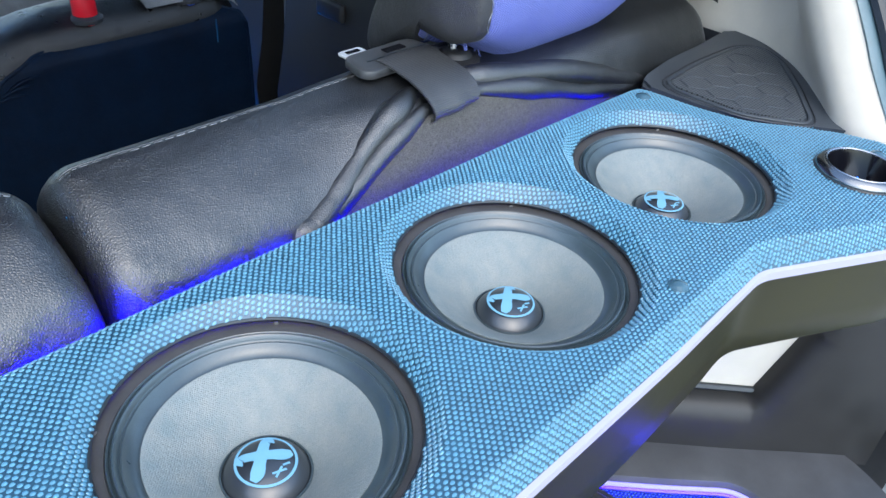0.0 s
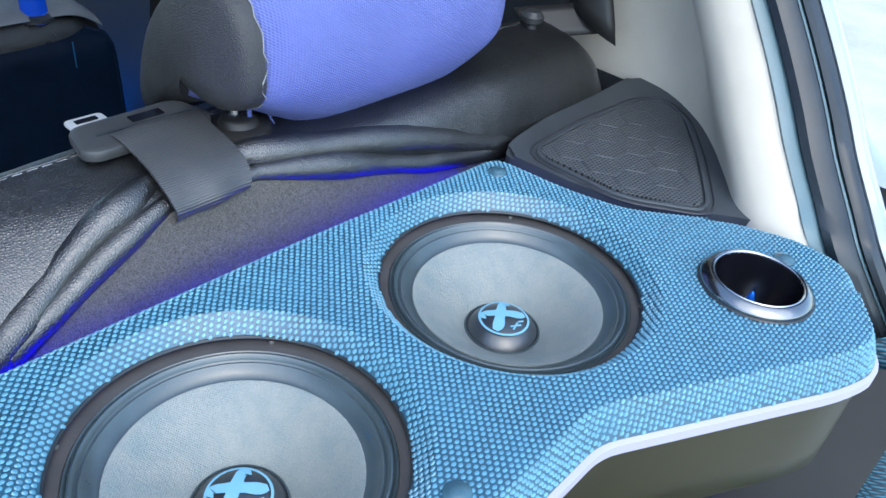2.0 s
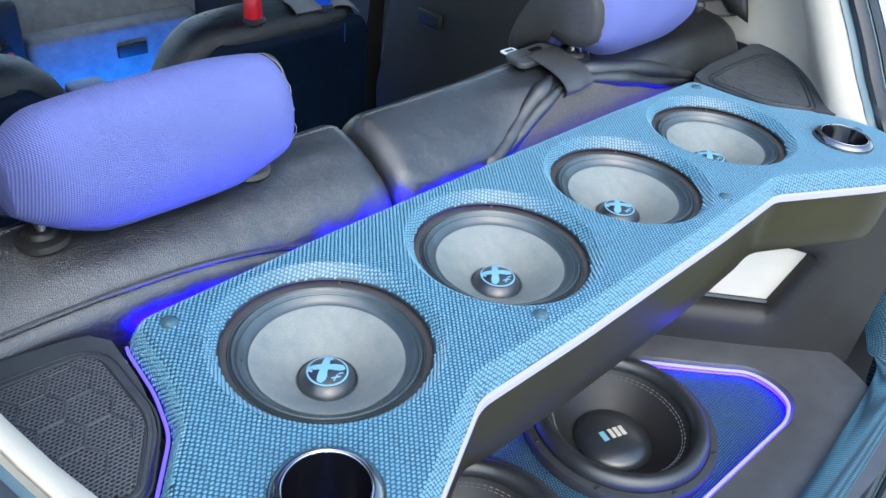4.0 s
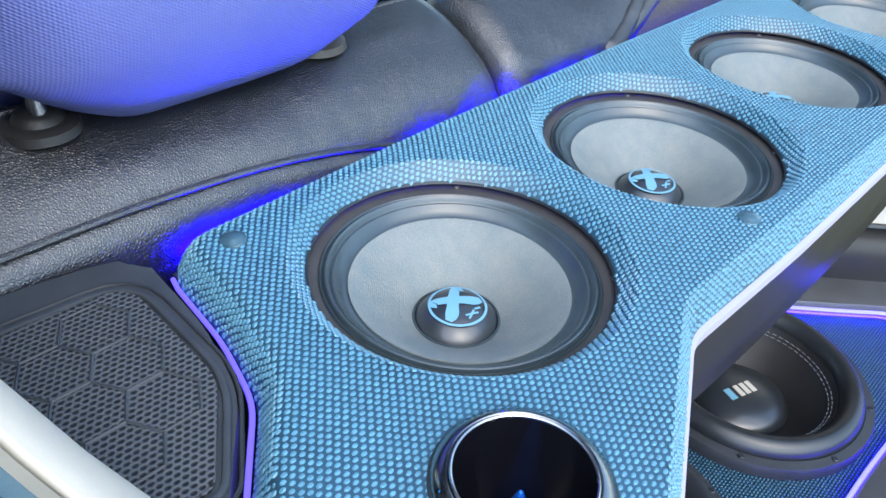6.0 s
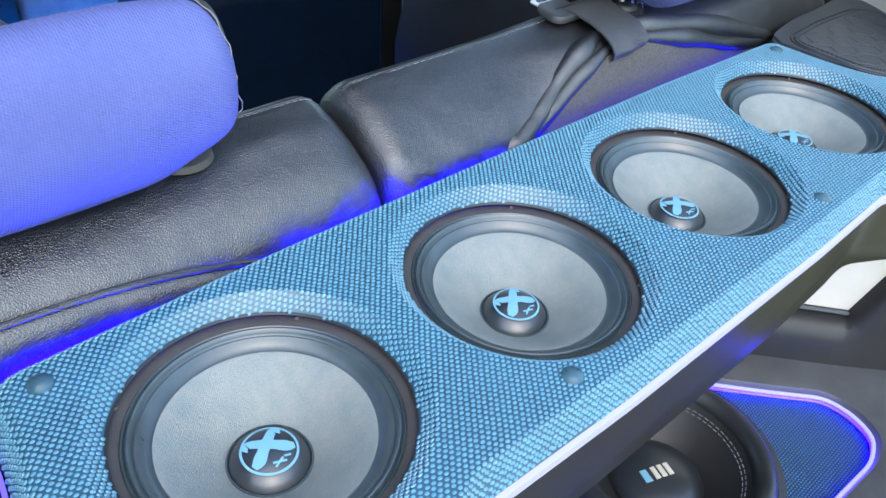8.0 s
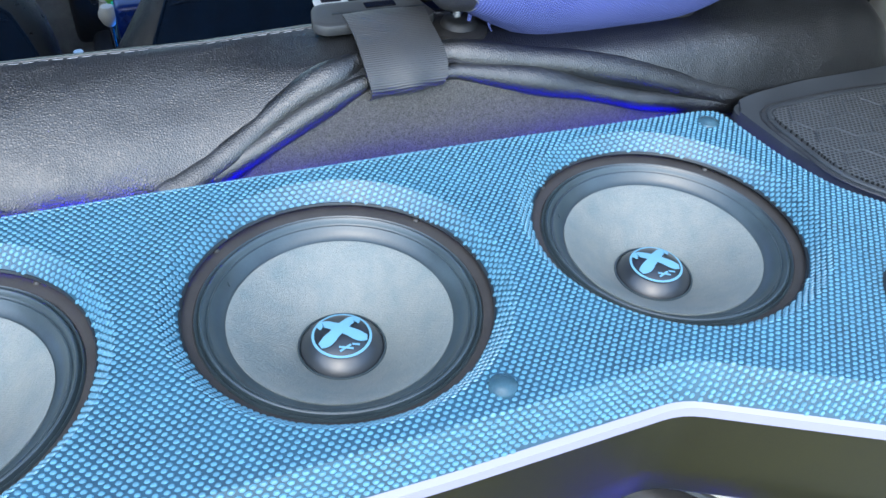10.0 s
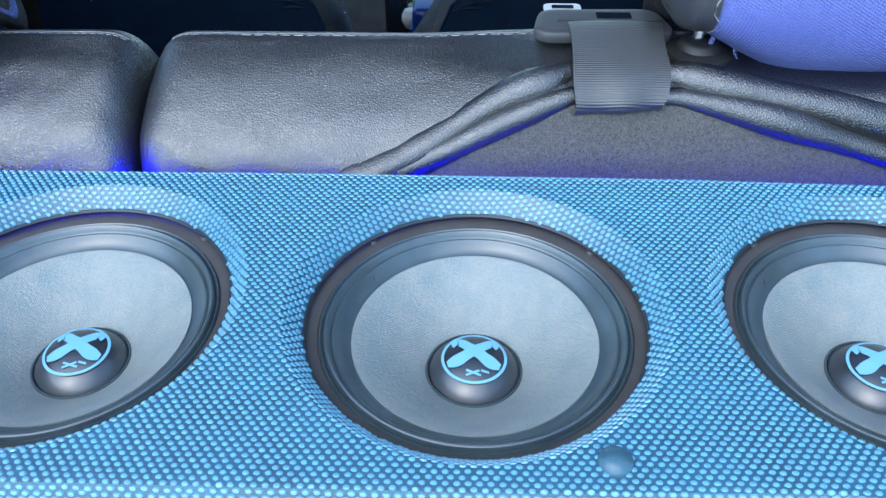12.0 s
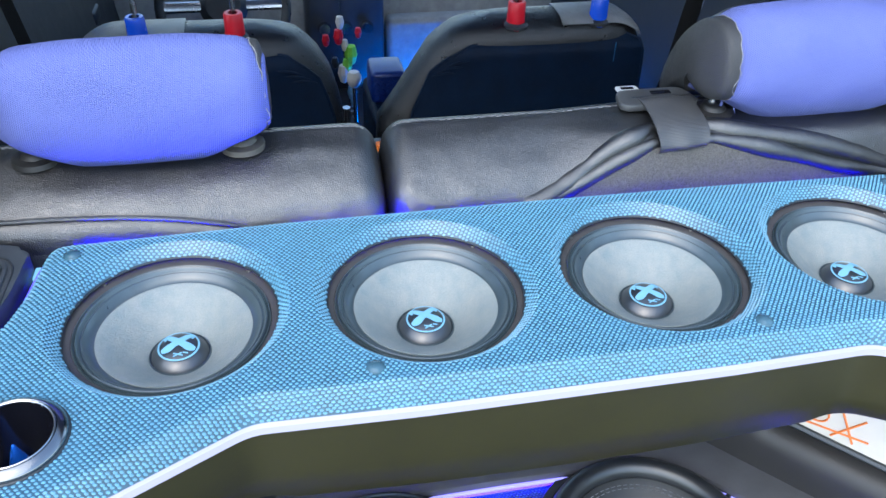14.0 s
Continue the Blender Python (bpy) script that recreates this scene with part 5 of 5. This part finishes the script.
def build_console():
    c = thing("centre_console", "dark centre console between the front seats", "console")
    part("tunnel", box(-0.10, 0.055, 0.95, 2.1, 0.02, 0.24, 0.03, 3), PLASTIC, c)
    part("rear_tray", box(-0.085, 0.045, 0.62, 0.97, 0.02, 0.17, 0.02, 3), GREY_PLASTIC, c)
    part("armrest", box(-0.015, 0.09, 1.22, 1.50, 0.20, 0.52, 0.02, 3), LEATHER_PANEL, c, "raised black armrest")
    bx = thing("blue_box", "small glossy blue box with quilted sides on the armrest", "box", pose(0.036, 1.37, 0.52))
    part("body", box(-0.045, 0.045, -0.055, 0.055, 0.0, 0.085, 0.012, 3), BLUE_LACQUER, bx)
    for i in range(5):
        for j in range(4):
            stud = part("stud", box(-0.0065, 0.0065, -0.002, 0.001, -0.0065, 0.0065, 0.0015, 1), BLUE_LACQUER, bx)
            stud.matrix_basis = pose(-0.032 + 0.016 * i, -0.0545, 0.018 + 0.017 * j, 0, 45, 0)
    g = thing("gear_lever", "gear lever with light knob and chrome shaft", "gear lever", pose(-0.03, 1.55, 0.24))
    part("gaiter", lathe([(0.05, 0.0), (0.042, 0.03), (0.022, 0.075), (0.012, 0.10)], 24), LEATHER_DARK, g)
    part("shaft", tube([(0, 0, 0.09), (0, 0.01, 0.22)], 0.006, 10), STEEL, g)
    part("knob", lathe([(0.0, 0.05), (0.014, 0.047), (0.021, 0.034), (0.022, 0.022), (0.015, 0.006), (0.009, 0.0)], 24), WHITE_BOARD, g).location = (0, 0.01, 0.215)
    hb = thing("handbrake", "upright chrome lever with black base on the console", "handbrake", pose(-0.085, 1.2, 0.24))
    part("lever", tube([(0, 0.02, 0.0), (0, 0.008, 0.18), (0, 0.0, 0.335)], 0.0095, 12), STEEL, hb, "chrome lever")
    part("grip", tube([(0, 0.02, 0.0), (0, 0.014, 0.10)], 0.018, 12), PLASTIC, hb)
    t = thing("hanging_charms", "small green white and red charms hanging by the console", "charms", pose(-0.045, 1.80, 0.50))
    for dx, dz, r, m in ((0.0, 0.055, 0.022, WHITE_BOARD), (-0.006, 0.010, 0.026, RED_SLEEVE), (0.012, -0.018, 0.020, WHITE_BOARD), (0.030, -0.050, 0.034, GREEN_TAG), (0.018, -0.085, 0.026, GREEN_TAG), (0.006, -0.112, 0.032, WHITE_BOARD), (0.030, -0.180, 0.026, EMBLEM), (0.032, -0.214, 0.016, EMBLEM), (0.026, -0.262, 0.020, STEEL), (-0.045, 0.000, 0.020, RED_SLEEVE), (0.055, 0.020, 0.018, RED_SLEEVE), (-0.020, -0.075, 0.020, SEAL)):
        b = part("charm", lathe([(0.0, r), (r * 0.45, r * 0.85), (r * 0.62, 0), (r * 0.4, -r * 0.8), (0, -r * 1.1)], 9), m, t, smooth=False)
        b.location = (dx, 0, dz)
    part("cord", tube([(0, 0.004, 0.24), (0.006, 0.004, 0.0), (0.026, 0.004, -0.27)], 0.0025, 6), SEAL, t)
    return c


build_console()


def build_front_buckle():
    b = thing("belt_buckle", "black seat belt buckle with orange release button beside front seat", "belt buckle", pose(-0.031, 1.0, 0.236))
    part("stalk", tube([(0.004, 0.03, 0.0), (0.002, 0.01, 0.16), (0.0, 0.0, 0.31)], 0.009, 10), PLASTIC, b)
    part("casing", box(-0.014, 0.014, -0.020, 0.020, 0.300, 0.352, 0.005, 2), PLASTIC, b)
    part("button", box(-0.010, 0.010, -0.0225, -0.004, 0.335, 0.356, 0.002, 1), ORANGE, b, "orange release button")


build_front_buckle()


def build_dashboard():
    d = thing("dashboard", "dark dashboard with glovebox", "dashboard")
    prof = [(2.05, 0.10), (2.06, 0.30), (2.09, 0.44), (2.13, 0.55), (2.20, 0.64), (2.35, 0.69), (2.6, 0.68)]
    part("panel", grid([[(x, y + 0.03 * math.cos(x * 3), z) for y, z in prof] for x in np.linspace(-0.74, 0.74, 20)]), DASH, d)
    gb = part("glovebox", box(0.13, 0.70, 2.02, 2.10, 0.22, 0.47, 0.025, 3), DASH, d, "grey glovebox lid")
    part("latch", box(0.40, 0.50, 2.008, 2.025, 0.36, 0.40, 0.004), GREY_PLASTIC, gb, "darker latch")
    # blue footwell light put into this panel's base colour
    part("lower_panel", box(0.14, 0.72, 1.98, 2.1, 0.02, 0.20, 0.02, 3), BLUE_GLOW_AND_TAG, d)
    part("footwell_light", box(0.10, 0.62, 1.74, 1.77, 0.045, 0.055, 0), LED_FOOT, d, "blue footwell light", smooth=False)
    part("centre_panel", box(-0.14, 0.12, 2.00, 2.12, 0.20, 0.60, 0.02, 3), PLASTIC, d)
    for i in range(3):
        b = part("dial", lathe([(0.0, 0.016), (0.018, 0.015), (0.022, 0.0)], 20), STEEL, d)
        b.matrix_basis = pose(-0.08 + i * 0.07, 1.998, 0.46, 90, 0, 0)
    w = thing("steering_wheel", "dark steering wheel with pale hub", "steering wheel", pose(-0.38, 1.80, 0.62, 60, 0, 0))
    part("rim", tube([(0.18 * math.cos(t), 0.18 * math.sin(t), 0) for t in np.linspace(0, 2 * math.pi, 49)[:-1]], 0.015, 10, True), LEATHER_DARK, w)
    part("hub", lathe([(0.0, 0.03), (0.05, 0.026), (0.07, 0.0), (0.06, -0.03)], 32), PLASTIC, w)
    for a in (0, 180, 270):
        part("spoke", tube([(0.05 * math.cos(radians(a)), 0.05 * math.sin(radians(a)), 0), (0.17 * math.cos(radians(a)), 0.17 * math.sin(radians(a)), 0)], 0.016, 8, flat=0.5), STEEL, w)


build_dashboard()


def build_door(side, y0, y1, name):
    d = thing(name, "dark inner door panel with a pull handle", "car door", group="doors", kind="structure")
    prof = [(0.745, 0.05), (0.735, 0.30), (0.72, 0.48), (0.715, 0.56), (0.735, 0.66), (0.75, 0.80), (0.765, 0.90), (0.80, 0.915), (0.80, 0.05)]
    part("panel", grid([[(side * x, y, z - 0.13 * max(0, y - 1.0)) for x, z in prof] for y in np.linspace(y0, y1, 12)], cap=True), LINING, d)
    y = y0 + 0.62 * (y1 - y0)
    ym = (y0 + y1) / 2 + 0.15
    h = part("handle", box(-0.008, 0.008, -0.042, 0.042, -0.020, 0.020, 0.008, 3), LINING, d, "inner door handle")
    h.location = (side * 0.742, 0.965 if y0 < 0.5 else ym, 0.776 if y0 < 0.5 else 0.60)
    part("armrest", box(min(side * 0.66, side * 0.74), max(side * 0.66, side * 0.74), y + -0.30, y + 0.12, 0.44, 0.51, 0.02, 3), PLASTIC, d)


n = 0
for s in (1, -1):
    for y0, y1 in ((0.33, 1.12), (1.20, 2.15)):
        n += 1
        build_door(s, y0, y1, f"door_{n}")


def slab(name, label, cat, bm, mat):
    return tagged(part(name, bm, mat, None, smooth=False), label, cat, kind="structure")


slab("floor", "dark carpeted cabin floor", "floor", box(-0.84, 0.84, -0.30, 2.6, -0.02, 0.02, 0), FLOOR_CARPET)
slab("ceiling", "pale cloth headliner", "ceiling", box(-0.60, 0.60, 0.285, 1.95, 1.47, 1.50, 0.01), HEADLINER)
for s in (1, -1):
    bm = grid([[(s * (0.80 - 0.20 * t), y - 0.10 * t, 0.90 + 0.58 * t) for t in np.linspace(0, 1, 6)] for y in (1.10, 1.14, 1.20, 1.24)])
    ob = slab("centre_pillar", "dark centre roof pillar trim", "pillar", bm, PLASTIC)
    ob.modifiers.new("thickness", "SOLIDIFY").thickness = 0.02
    bm = grid([[(s * (0.792 - 0.19 * t), y - 0.10 * t, 0.90 + 0.57 * t) for t in np.linspace(0, 1, 6)] for y in (0.27, 0.32, 0.37, 0.43)])
    ob = slab("door_frame", "dark rear frame of the side window", "door frame", bm, PLASTIC)
    ob.modifiers.new("thickness", "SOLIDIFY").thickness = 0.02
    w = thing("seat_side_wall", "dark side wall beside the rear seat", "wall", kind="structure")
    part("panel", grid([[(s * 0.75, y, z) for z in (0.02, 0.6, 0.985)] for y in (-0.28, 0.0, 0.33)]), PLASTIC, w, smooth=False)
strap = thing("shoulder_belt", "black belt webbing draped from the roof pillar", "seat belt")
rows = []
for t in np.linspace(0, 1, 14):
    c = Vector((0.735 - 0.03 * t, 0.29 - 0.09 * t, 1.30 - 0.25 * t))
    w = 0.024 + 0.020 * smoothstep(0.5, 1.0, t)
    rows.append([c + Vector((0.012 * u * u - 0.1 * 0.1 * u * t, -w * u, -0.35 * w * u * t)) for u in np.linspace(-1, 1, 9)])
ob = part("webbing", grid(rows), LINING, strap)
ob.modifiers.new("thickness", "SOLIDIFY").thickness = 0.002
rows = [[Vector((0.715 - 0.05 * t, 0.20 + 0.05 * t + 0.016 * u, 1.05 - 0.012 * t + 0.012 * u)) for u in np.linspace(-1, 1, 5)] for t in np.linspace(0, 1, 8)]
ob = part("strap_end", grid(rows), LINING, strap)
ob.modifiers.new("thickness", "SOLIDIFY").thickness = 0.002
GLASS = bpy.data.materials.new("tinted_glass")
GLASS.use_nodes = True
gt = GLASS.node_tree
gt.nodes.remove(gt.nodes["Principled BSDF"])
see, shine, blend, fres = [gt.nodes.new("ShaderNode" + q) for q in ("BsdfTransparent", "BsdfGlossy", "MixShader", "Fresnel")]
see.inputs[0].default_value = (0.93, 0.95, 0.95, 1)
shine.inputs["Roughness"].default_value = 0.03
gt.links.new(fres.outputs[0], blend.inputs[0]), gt.links.new(see.outputs[0], blend.inputs[1]), gt.links.new(shine.outputs[0], blend.inputs[2])
gt.links.new(blend.outputs[0], gt.nodes["Material Output"].inputs[0])
n = 0
for s in (1, -1):
    for y0, y1 in ((0.40, 1.13), (1.21, 2.25)):
        n += 1
        slab(f"window_{n}", "tinted side window glass", "window", grid([[(s * (0.795 - 0.19 * t), y - 0.10 * t, 0.90 - 0.13 * max(0, y - 1.0) * (1 - t) + 0.57 * t) for t in np.linspace(0, 1, 5)] for y in np.linspace(y0, y1, 5)]), GLASS)
slab("windscreen", "tinted front windscreen glass", "windscreen", grid([[(x * (1 - 0.2 * t), 2.62 - 0.70 * t, 0.66 + 0.82 * t) for t in np.linspace(0, 1, 6)] for x in np.linspace(-0.76, 0.76, 9)]), GLASS)
slab("ground", "pale concrete ground outside the car", "ground", box(-400, 400, -400, 400, -0.3, -0.25, 0), CONCRETE)
